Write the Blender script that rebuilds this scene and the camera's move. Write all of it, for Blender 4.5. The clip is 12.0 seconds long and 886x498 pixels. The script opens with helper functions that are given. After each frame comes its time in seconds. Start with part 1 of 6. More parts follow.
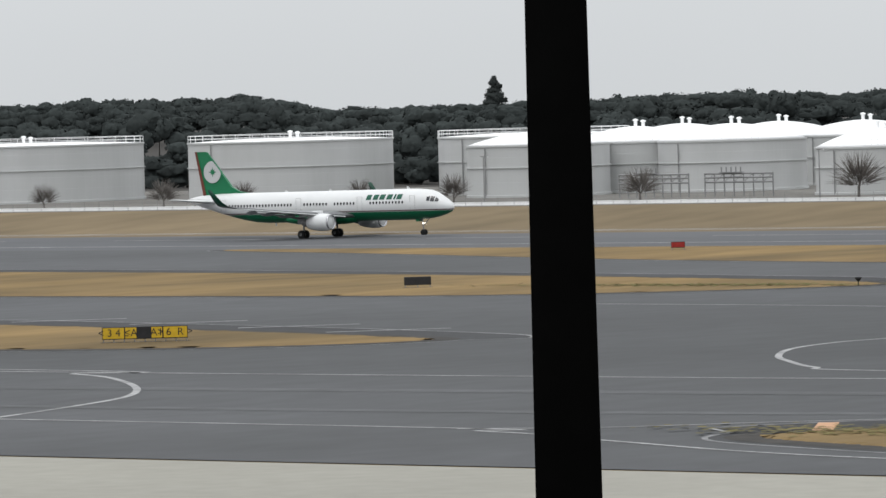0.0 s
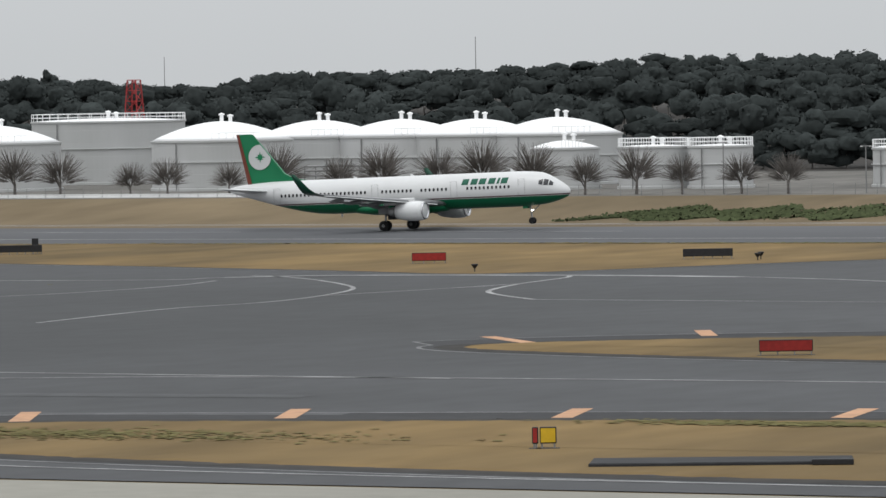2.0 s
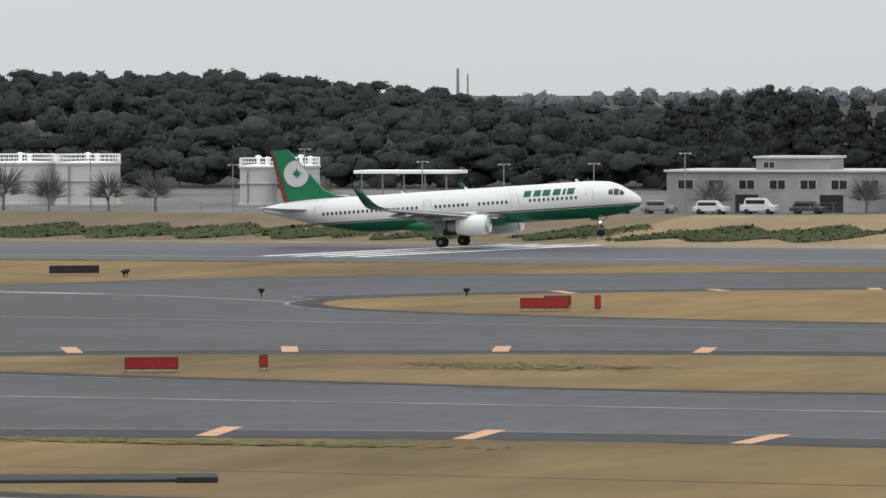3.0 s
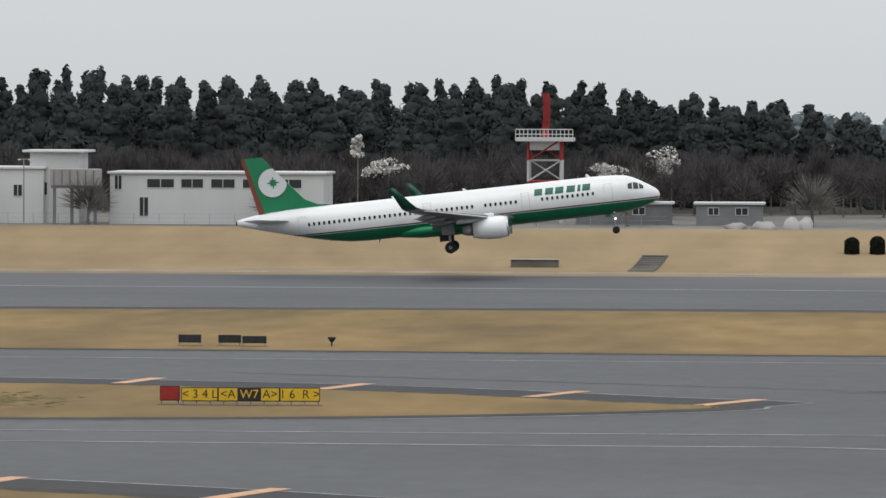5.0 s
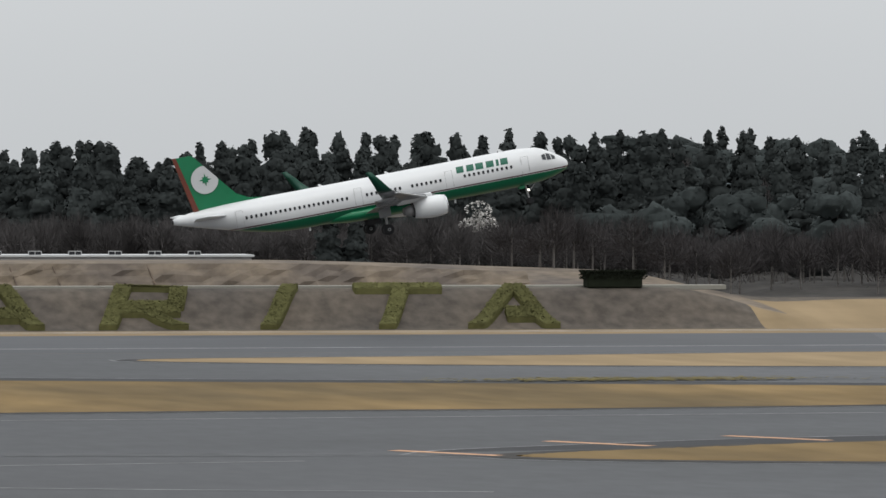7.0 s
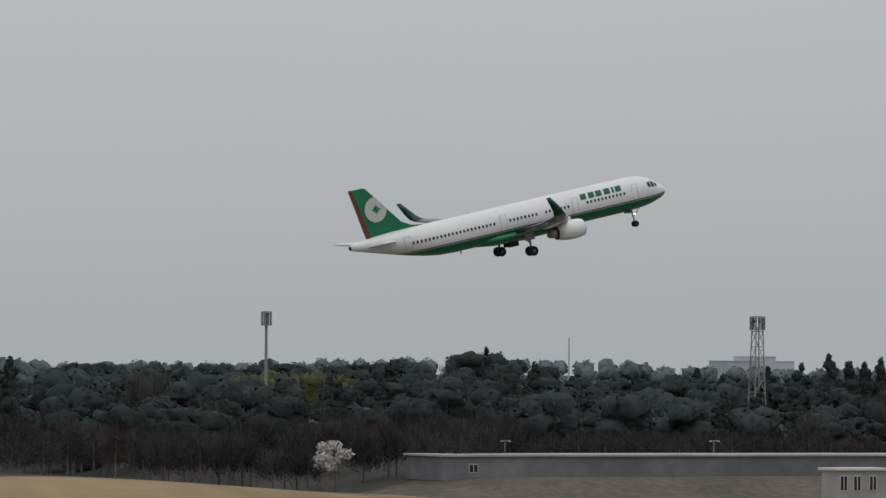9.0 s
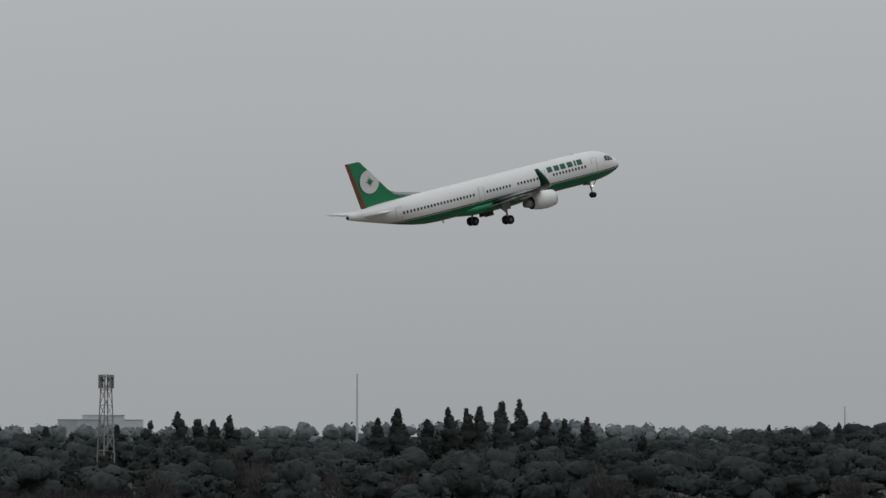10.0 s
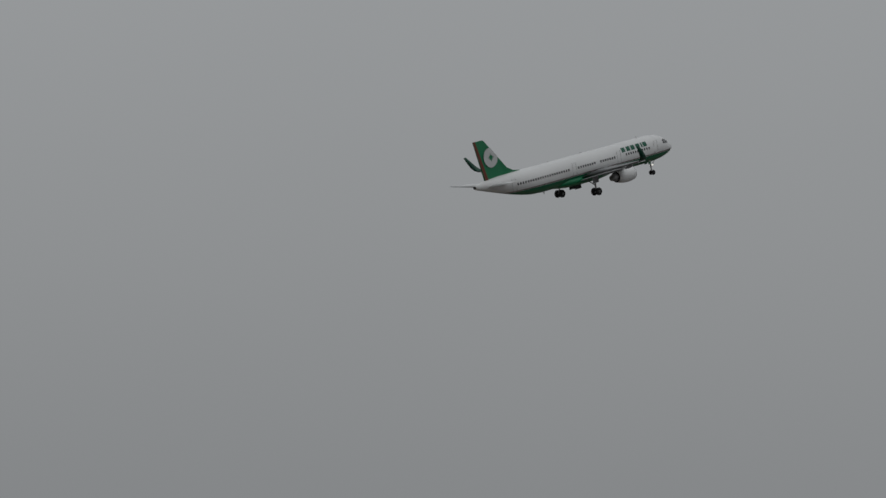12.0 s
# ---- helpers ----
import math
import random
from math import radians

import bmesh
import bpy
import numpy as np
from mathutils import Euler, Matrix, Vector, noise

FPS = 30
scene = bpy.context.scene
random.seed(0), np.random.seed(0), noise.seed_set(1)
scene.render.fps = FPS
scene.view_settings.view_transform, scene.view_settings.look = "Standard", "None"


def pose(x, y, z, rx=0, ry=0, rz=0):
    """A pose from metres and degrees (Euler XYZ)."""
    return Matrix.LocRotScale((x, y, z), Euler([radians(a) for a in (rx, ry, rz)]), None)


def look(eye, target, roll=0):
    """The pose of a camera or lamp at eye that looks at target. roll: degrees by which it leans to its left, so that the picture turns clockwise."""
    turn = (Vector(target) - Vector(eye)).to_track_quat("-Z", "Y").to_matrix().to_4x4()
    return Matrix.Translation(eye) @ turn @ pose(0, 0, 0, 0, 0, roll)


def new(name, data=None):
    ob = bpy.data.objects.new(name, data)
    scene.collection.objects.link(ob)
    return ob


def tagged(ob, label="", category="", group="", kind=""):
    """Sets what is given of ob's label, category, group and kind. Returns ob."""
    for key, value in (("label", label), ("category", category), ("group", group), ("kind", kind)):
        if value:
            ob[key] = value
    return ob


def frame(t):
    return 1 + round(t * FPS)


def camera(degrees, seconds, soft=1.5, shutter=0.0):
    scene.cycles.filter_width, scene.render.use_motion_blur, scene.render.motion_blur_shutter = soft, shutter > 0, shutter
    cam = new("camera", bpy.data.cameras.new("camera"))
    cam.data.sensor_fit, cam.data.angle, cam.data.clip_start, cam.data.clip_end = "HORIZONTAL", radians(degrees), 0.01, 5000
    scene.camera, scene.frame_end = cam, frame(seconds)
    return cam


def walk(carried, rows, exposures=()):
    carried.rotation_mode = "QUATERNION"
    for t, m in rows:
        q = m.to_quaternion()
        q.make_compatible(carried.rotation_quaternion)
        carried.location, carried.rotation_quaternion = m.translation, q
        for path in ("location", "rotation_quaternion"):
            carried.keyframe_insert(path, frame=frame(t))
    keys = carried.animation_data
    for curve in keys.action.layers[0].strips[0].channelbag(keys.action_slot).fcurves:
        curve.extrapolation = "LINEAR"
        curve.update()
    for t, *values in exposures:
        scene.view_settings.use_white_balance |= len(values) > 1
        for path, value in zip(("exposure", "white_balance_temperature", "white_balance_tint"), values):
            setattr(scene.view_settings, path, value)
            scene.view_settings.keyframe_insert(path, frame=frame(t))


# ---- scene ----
EYE = 18.0
FOCAL = 9809.0
CAMERA_ROWS = [
    (0, -37.716, -1.5380, -1.608),
    (0.5, -35.631, -1.5935, -1.445),
    (1, -33.219, -1.6540, -1.259),
    (1.5, -30.185, -1.7250, -1.126),
    (2, -27.091, -1.7813, -0.969),
    (2.5, -23.985, -1.8022, -0.671),
    (3, -20.545, -1.6688, -0.213),
    (3.2, -19.229, -1.5850, -0.196),
    (3.6, -16.338, -1.4966, -0.093),
    (4, -13.124, -1.4937, 0.011),
    (4.4, -9.632, -1.5155, 0.114),
    (4.8, -5.916, -1.5011, 0.218),
    (5, -3.985, -1.4726, 0.227),
    (5.5, 0.801, -1.3482, 0.090),
    (6, 5.392, -1.1919, 0.107),
    (6.5, 10.182, -1.0139, 0.144),
    (6.7, 11.926, -0.9572, 0.140),
    (7.1, 15.187, -0.7433, 0.204),
    (7.5, 18.170, -0.4121, 0.267),
    (7.9, 20.994, -0.0136, 0.331),
    (8.3, 23.783, 0.4026, 0.395),
    (8.5, 25.179, 0.6110, 0.434),
    (9, 28.541, 1.1254, 0.483),
    (9.5, 31.849, 1.4971, 0.459),
    (10.0, 35.266, 1.7673, 0.187),
    (10.5, 37.474, 1.9674, 0.144),
    (11.0, 39.994, 2.1726, -0.046),
    (11.5, 42.107, 2.6276, -0.122),
    (12.0, 44.660, 3.1245, -0.119),
]


def aim(yaw, pitch, roll):
    return pose(0, 0, EYE, 90 + pitch, 0, -yaw) @ pose(0, 0, 0, 0, 0, roll)


cam = camera(math.degrees(2 * math.atan(784 / FOCAL)), 12.0, soft=1.5)
walk(cam, [(t, aim(yaw, pitch, roll)) for t, yaw, pitch, roll in CAMERA_ROWS],
     exposures=[(0, 0.02), (0.9, 0.0), (1.5, -0.22), (2.2, -0.16), (3, -0.02), (5.5, -0.03), (6.7, -0.1), (8.3, -0.55), (9.5, -0.75), (10.5, -0.93), (11.1, -1.08), (11.5, -1.40), (12, -1.44)])

# ---- sky and sun: bright overcast ----
SUN_UP, SUN_TURN = 68.0, 190.0
world = bpy.data.worlds.new("overcast_sky")
scene.world = world
world.use_nodes = True
wn = world.node_tree.nodes
wl = world.node_tree.links
wn.clear()
sky = wn.new("ShaderNodeTexSky")
sky.sky_type = "NISHITA"
sky.sun_disc = False
sky.sun_elevation = radians(SUN_UP)
sky.sun_rotation = radians(SUN_TURN)
sky.air_density = 1.0
sky.dust_density = 4.0
grey = wn.new("ShaderNodeHueSaturation")
grey.inputs["Saturation"].default_value = 0.12
sky_light = wn.new("ShaderNodeBackground")
sky_light.inputs["Strength"].default_value = 0.05
wl.new(sky.outputs[0], grey.inputs["Color"])
wl.new(grey.outputs[0], sky_light.inputs["Color"])
cloud = wn.new("ShaderNodeTexNoise")
cloud.inputs["Scale"].default_value = 3.0
cloud.inputs["Detail"].default_value = 5.0
ramp = wn.new("ShaderNodeValToRGB")
ramp.color_ramp.elements[0].position, ramp.color_ramp.elements[0].color = 0.2, (0.60, 0.625, 0.645, 1)
ramp.color_ramp.elements[1].position, ramp.color_ramp.elements[1].color = 0.8, (0.67, 0.695, 0.715, 1)
cloud_light = wn.new("ShaderNodeBackground")
# an overcast sky grows brighter from the horizon to the zenith
sky_place = wn.new("ShaderNodeTexCoord")
sky_split = wn.new("ShaderNodeSeparateXYZ")
sky_rise = wn.new("ShaderNodeMapRange")
sky_rise.inputs["To Min"].default_value, sky_rise.inputs["To Max"].default_value = 0.95, 2.1
wl.new(sky_place.outputs["Generated"], sky_split.inputs[0])
wl.new(sky_split.outputs["Z"], sky_rise.inputs["Value"])
wl.new(sky_rise.outputs[0], cloud_light.inputs["Strength"])
both = wn.new("ShaderNodeAddShader")
world_out = wn.new("ShaderNodeOutputWorld")
wl.new(cloud.outputs["Fac"], ramp.inputs[0])
wl.new(ramp.outputs[0], cloud_light.inputs["Color"])
wl.new(sky_light.outputs[0], both.inputs[0])
wl.new(cloud_light.outputs[0], both.inputs[1])
wl.new(both.outputs[0], world_out.inputs["Surface"])
sun = new("sun", bpy.data.lights.new("sun", "SUN"))
sun.data.energy = 0.5
sun.data.angle = radians(25)
sun.data.color = (1.0, 0.97, 0.93)
sun.matrix_world = look((0, 0, 300), (-300 * math.sin(radians(SUN_TURN)) / math.tan(radians(SUN_UP)),
                                      -300 * math.cos(radians(SUN_TURN)) / math.tan(radians(SUN_UP)), 0))


# ---- materials ----
def material(name, colour, rough=0.8, metal=0.0, grain=0.25, scale=1.0, big=0.2, big_scale=0.02, bump=0.0, tint=None, spec=0.3, stretch=None, streak=0.0):
    """A surface with fine grain and large stains. colour: base; tint: the colour of the stains."""
    m = bpy.data.materials.new(name)
    m.use_nodes = True
    n, l = m.node_tree.nodes, m.node_tree.links
    b = n["Principled BSDF"]
    b.inputs["Roughness"].default_value = rough
    b.inputs["Metallic"].default_value = metal
    b.inputs["Specular IOR Level"].default_value = spec
    geo = n.new("ShaderNodeNewGeometry")
    place = n.new("ShaderNodeMapping")
    if stretch:
        place.inputs["Scale"].default_value = stretch
    l.new(geo.outputs["Position"], place.inputs["Vector"])
    fine = n.new("ShaderNodeTexNoise")
    fine.inputs["Scale"].default_value = scale
    fine.inputs["Detail"].default_value = 6
    coarse = n.new("ShaderNodeTexNoise")
    coarse.inputs["Scale"].default_value = big_scale
    coarse.inputs["Detail"].default_value = 4
    l.new(place.outputs[0], fine.inputs["Vector"])
    l.new(place.outputs[0], coarse.inputs["Vector"])
    r1 = n.new("ShaderNodeMapRange")
    r1.inputs["From Min"].default_value, r1.inputs["From Max"].default_value = 0.3, 0.7
    r1.inputs["To Min"].default_value, r1.inputs["To Max"].default_value = 1 - grain, 1 + grain
    l.new(fine.outputs["Fac"], r1.inputs["Value"])
    r2 = n.new("ShaderNodeMapRange")
    r2.inputs["From Min"].default_value, r2.inputs["From Max"].default_value = 0.35, 0.65
    r2.inputs["To Min"].default_value, r2.inputs["To Max"].default_value = 0.0, 1.0
    l.new(coarse.outputs["Fac"], r2.inputs["Value"])
    mix = n.new("ShaderNodeMix")
    mix.data_type = "RGBA"
    c2 = tint or tuple(c * (1 - big) for c in colour)
    mix.inputs[6].default_value = (*colour, 1)
    mix.inputs[7].default_value = (*c2, 1)
    l.new(r2.outputs[0], mix.inputs[0])
    scaled = n.new("ShaderNodeVectorMath")
    scaled.operation = "SCALE"
    l.new(mix.outputs[2], scaled.inputs[0])
    l.new(r1.outputs[0], scaled.inputs["Scale"])
    l.new(scaled.outputs[0], b.inputs["Base Color"])
    if streak:
        along = n.new("ShaderNodeMapping")
        along.inputs["Scale"].default_value = (0.016, 0.03, 1)
        l.new(geo.outputs["Position"], along.inputs["Vector"])
        bands = n.new("ShaderNodeTexNoise")
        bands.inputs["Scale"].default_value = 1.0
        bands.inputs["Detail"].default_value = 5
        bands.inputs["Roughness"].default_value = 0.6
        l.new(along.outputs[0], bands.inputs["Vector"])
        r3 = n.new("ShaderNodeMapRange")
        r3.inputs["From Min"].default_value, r3.inputs["From Max"].default_value = 0.3, 0.7
        r3.inputs["To Min"].default_value, r3.inputs["To Max"].default_value = 1 - streak, 1 + streak
        l.new(bands.outputs["Fac"], r3.inputs["Value"])
        worn = n.new("ShaderNodeVectorMath")
        worn.operation = "SCALE"
        l.new(scaled.outputs[0], worn.inputs[0])
        l.new(r3.outputs[0], worn.inputs["Scale"])
        l.new(worn.outputs[0], b.inputs["Base Color"])
    if bump:
        bn = n.new("ShaderNodeBump")
        bn.inputs["Strength"].default_value = bump
        l.new(fine.outputs["Fac"], bn.inputs["Height"])
        l.new(bn.outputs[0], b.inputs["Normal"])
    return m


def island_material(name, colour, spread=0.5, rough=0.9):
    """Foliage: every clump has its own tone."""
    m = material(name, colour, rough, grain=0.2, scale=0.9, big_scale=0.035, big=0.35, spec=0.05)
    n, l = m.node_tree.nodes, m.node_tree.links
    b = n["Principled BSDF"]
    src = b.inputs["Base Color"].links[0].from_socket
    geo = n.new("ShaderNodeNewGeometry")
    r = n.new("ShaderNodeMapRange")
    r.inputs["To Min"].default_value, r.inputs["To Max"].default_value = 1 - spread, 1 + spread
    l.new(geo.outputs["Random Per Island"], r.inputs["Value"])
    s = n.new("ShaderNodeVectorMath")
    s.operation = "SCALE"
    l.new(src, s.inputs[0])
    l.new(r.outputs[0], s.inputs["Scale"])
    l.new(s.outputs[0], b.inputs["Base Color"])
    return m


ASPHALT = material("worn_asphalt", (0.073, 0.075, 0.079), 0.75, grain=0.12, scale=1.2, big_scale=0.012, tint=(0.043, 0.044, 0.047), bump=0.1, stretch=(0.5, 0.22, 1), streak=0.16)
DARK_ASPHALT = material("darker_worn_asphalt", (0.055, 0.056, 0.060), 0.75, grain=0.16, scale=0.8, big_scale=0.022, tint=(0.033, 0.034, 0.036), bump=0.1, stretch=(0.5, 0.22, 1), streak=0.16)
RUNWAY_ASPHALT = material("runway_asphalt", (0.068, 0.070, 0.076), 0.75, grain=0.12, scale=1.0, big_scale=0.02, tint=(0.056, 0.057, 0.062), bump=0.1, stretch=(0.15, 1, 1), streak=0.16)
SHOULDER = material("dark_shoulder_asphalt", (0.021, 0.021, 0.023), 0.85, grain=0.2, scale=1.0, big_scale=0.05, tint=(0.033, 0.034, 0.036), streak=0.16)
TYRE_BAND = material("tyre_worn_asphalt", (0.043, 0.044, 0.046), 0.7, grain=0.3, scale=0.5, big_scale=0.06, tint=(0.056, 0.057, 0.060))
CONCRETE = material("pale_apron_concrete", (0.258, 0.248, 0.214), 0.85, grain=0.06, scale=0.6, big_scale=0.04, big=0.12)
GRASS = material("dry_winter_grass", (0.215, 0.148, 0.07), 0.95, grain=0.14, scale=0.5, big_scale=0.09, tint=(0.125, 0.092, 0.05), bump=0.4, spec=0.05, stretch=(0.5, 0.14, 1), streak=0.07)
BANK_GRASS = material("dry_bank_grass", (0.182, 0.140, 0.088), 0.95, grain=0.14, scale=0.3, big_scale=0.03, tint=(0.128, 0.101, 0.065), bump=0.3, spec=0.05, stretch=(0.5, 0.14, 1), streak=0.07)
# paler grass and runway colours for the eastern ground
PALE_GRASS = material("pale_dry_grass", (0.275, 0.205, 0.124), 0.95, grain=0.14, scale=0.3, big_scale=0.03, tint=(0.215, 0.160, 0.095), bump=0.3, spec=0.05, stretch=(0.5, 0.14, 1), streak=0.07)
PALE_ASPHALT = material("pale_runway_asphalt", (0.084, 0.085, 0.091), 0.75, grain=0.12, scale=1.0, big_scale=0.02, tint=(0.066, 0.068, 0.073), bump=0.1, stretch=(0.15, 1, 1), streak=0.16)
GREEN_GRASS = material("green_grass_patch", (0.12, 0.115, 0.045), 0.95, grain=0.3, scale=0.5, tint=(0.15, 0.12, 0.055), spec=0.05)
WHITE_LINE = material("worn_white_paint", (0.340, 0.340, 0.340), 0.7, grain=0.3, scale=1.4, big_scale=0.15, big=0.45)
ORANGE_LINE = material("orange_paint", (0.490, 0.272, 0.150), 0.7, grain=0.2, scale=1.0, big=0.15)
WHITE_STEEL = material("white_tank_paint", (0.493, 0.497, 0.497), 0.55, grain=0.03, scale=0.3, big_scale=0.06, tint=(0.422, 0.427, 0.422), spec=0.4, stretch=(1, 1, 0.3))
# white paint, set far above the shells so tank roofs carry overhead light
ROOF_STEEL = material("whitest_paint", (0.88, 0.88, 0.88), 0.5, grain=0.03, scale=0.4, big=0.06)
PALE_WALL = material("pale_grey_rendered_wall", (0.326, 0.321, 0.317), 0.85, grain=0.08, scale=0.6, big_scale=0.12, tint=(0.238, 0.233, 0.229))
GREY_STEEL = material("grey_galvanised_steel", (0.28, 0.28, 0.28), 0.55, 0.4, grain=0.1, scale=2)
DARK = material("black_sign_back", (0.02, 0.02, 0.022), 0.6, grain=0.2, scale=3)
DARK_GLASS = material("dark_window_glass", (0.018, 0.02, 0.024), 0.12, grain=0.05, scale=3, spec=0.5)
RED = material("red_sign_face", (0.30, 0.022, 0.018), 0.6, grain=0.15, scale=3)
YELLOW = material("yellow_sign_face", (0.62, 0.40, 0.02), 0.6, grain=0.1, scale=3)
RED_STEEL = material("red_steel_lattice", (0.34, 0.035, 0.035), 0.6, grain=0.1, scale=2)
BARE_SOIL = material("bare_brown_soil", (0.092, 0.076, 0.060), 0.95, grain=0.3, scale=0.7, big_scale=0.08, tint=(0.068, 0.058, 0.049), bump=0.4)
PLATEAU = material("grey_gravel_yard", (0.144, 0.137, 0.124), 0.95, grain=0.25, scale=0.3, big_scale=0.03, big=0.3)
CONIFER = island_material("dark_conifer_foliage", (0.036, 0.041, 0.040), 0.1)
WOOD_GREEN = island_material("evergreen_wood_foliage", (0.043, 0.050, 0.049), 0.12)
# foliage colour greyed and lightened to stand in for distance haze
FAR_WOOD = island_material("haze_paled_far_foliage", (0.13, 0.152, 0.158), 0.1)
BARE_TWIGS = island_material("bare_brown_twigs", (0.080, 0.074, 0.073), 0.12)
# ridge foliage lightened part of the way, again as painted haze
HAZY_WOOD = island_material("haze_paled_ridge_foliage", (0.105, 0.122, 0.126), 0.12)
BAMBOO = island_material("yellow_green_bamboo", (0.075, 0.08, 0.042), 0.2)
DARK_TWIGS = island_material("dark_bare_twigs", (0.058, 0.053, 0.053), 0.25)
LITTER = material("dark_leaf_litter", (0.04, 0.036, 0.032), 0.95, grain=0.3, scale=0.5, big_scale=0.05, big=0.3)
WORN_LINE = material("faded_white_paint", (0.25, 0.25, 0.252), 0.75, grain=0.35, scale=1.0, big_scale=0.12, big=0.5)
DARK_SOIL = material("dark_cut_earth", (0.075, 0.058, 0.048), 0.95, grain=0.35, scale=0.9, big_scale=0.2, tint=(0.11, 0.082, 0.06), bump=0.6)
ORANGE_SOIL = material("orange_sandy_earth", (0.20, 0.12, 0.062), 0.95, grain=0.3, scale=0.8, big_scale=0.25, tint=(0.13, 0.085, 0.052), bump=0.5)
SANDY_BANK = material("tan_weathered_bank", (0.175, 0.138, 0.10), 0.95, grain=0.25, scale=0.6, big_scale=0.12, tint=(0.10, 0.082, 0.068), bump=0.5)
BARK = material("grey_brown_bark", (0.15, 0.137, 0.127), 0.95, grain=0.3, scale=4)
BLOSSOM = island_material("pale_blossom", (0.55, 0.53, 0.50), 0.3)
HEDGE = island_material("clipped_dark_hedge", (0.020, 0.024, 0.016), 0.25)
LETTER_HEDGE = island_material("olive_clipped_hedge", (0.105, 0.102, 0.042), 0.12)
SHRUB_GREEN = island_material("creeping_shrub_foliage", (0.062, 0.075, 0.036), 0.2)
CAR_PAINT = material("pale_car_paint", (0.6, 0.61, 0.62), 0.3, grain=0.03, big=0.1)
TYRE = material("black_tyre_rubber", (0.014, 0.014, 0.015), 0.8, grain=0.15, scale=6)
POST_BLACK = material("black_window_post", (0.003, 0.003, 0.003), 1.0, grain=0.1, scale=20, spec=0.0)
# base colour moved towards the sky's, painting haze onto distant things
HAZE_PALED = material("haze_paled_surface", (0.47, 0.50, 0.52), 0.9, grain=0.05, scale=0.1)
DARK_WALL = material("dark_concrete", (0.17, 0.17, 0.175), 0.9, grain=0.12, scale=0.6, big_scale=0.1, tint=(0.12, 0.12, 0.125))


# ---- mesh helpers ----
def finish(bm, name, mat, parent=None, smooth=False):
    me = bpy.data.meshes.new(name)
    bm.to_mesh(me)
    bm.free()
    for m in mat if isinstance(mat, (list, tuple)) else [mat]:
        me.materials.append(m)
    if smooth:
        me.polygons.foreach_set("use_smooth", [True] * len(me.polygons))
    ob = new(name, me)
    if parent:
        ob.parent = parent
    return ob


def part(name, bm, mat, parent, label="", smooth=False):
    ob = finish(bm, name, mat, parent, smooth)
    if label:
        ob["label"] = label
    return ob


def share(name, me, parent, m):
    ob = new(name, me)
    ob.parent = parent
    ob.matrix_local = m
    return ob


def empty(name, m, label, category, group="", kind=""):
    ob = new(name)
    ob.matrix_world = m
    return tagged(ob, label, category, group, kind)


def add_box(bm, x0, y0, z0, x1, y1, z1, bevel=0.0):
    vs = [bm.verts.new((x, y, z)) for x in (x0, x1) for y in (y0, y1) for z in (z0, z1)]
    fs = [bm.faces.new([vs[i] for i in f]) for f in ((0, 1, 3, 2), (4, 6, 7, 5), (0, 4, 5, 1), (2, 3, 7, 6), (0, 2, 6, 4), (1, 5, 7, 3))]
    if bevel:
        es = {e for f in fs for e in f.edges}
        bmesh.ops.bevel(bm, geom=list(es), offset=bevel, segments=1, affect="EDGES")
    return bm


def box(x0, y0, z0, x1, y1, z1, bevel=0.0):
    return add_box(bmesh.new(), x0, y0, z0, x1, y1, z1, bevel)


def add_tube(bm, a, b, r0, r1=None, sides=8, caps=True):
    r1 = r0 if r1 is None else r1
    a, b = Vector(a), Vector(b)
    m = (b - a).to_track_quat("Z", "Y").to_matrix()
    rings = []
    for p, r in ((a, r0), (b, r1)):
        rings.append([bm.verts.new(p + m @ Vector((r * math.cos(k * math.tau / sides), r * math.sin(k * math.tau / sides), 0))) for k in range(sides)])
    for k in range(sides):
        bm.faces.new((rings[0][k], rings[0][(k + 1) % sides], rings[1][(k + 1) % sides], rings[1][k]))
    if caps:
        bm.faces.new(rings[0][::-1])
        bm.faces.new(rings[1])
    return bm


def tube(a, b, r0, r1=None, sides=8):
    return add_tube(bmesh.new(), a, b, r0, r1, sides)


def lathe(profile, sides=32, axis="z"):
    """A turned shape: profile of (radius, height)."""
    bm = bmesh.new()
    rings = []
    for r, h in profile:
        ring = []
        for k in range(sides):
            a = k * math.tau / sides
            c, s = r * math.cos(a), r * math.sin(a)
            ring.append(bm.verts.new((c, s, h) if axis == "z" else (h, c, s) if axis == "x" else (s, h, c)))
        rings.append(ring)
    for p, q in zip(rings, rings[1:]):
        for k in range(sides):
            bm.faces.new((p[k], p[(k + 1) % sides], q[(k + 1) % sides], q[k]))
    if profile[0][0] > 1e-4:
        bm.faces.new(rings[0][::-1])
    if profile[-1][0] > 1e-4:
        bm.faces.new(rings[-1])
    return bm


def loft(rings, close=True):
    bm = bmesh.new()
    rows = [[bm.verts.new(p) for p in ring] for ring in rings]
    n = len(rows[0])
    for p, q in zip(rows, rows[1:]):
        for k in range(n):
            bm.faces.new((p[k], p[(k + 1) % n], q[(k + 1) % n], q[k]))
    if close:
        bm.faces.new(rows[0][::-1])
        bm.faces.new(rows[-1])
    bmesh.ops.recalc_face_normals(bm, faces=bm.faces)
    return bm


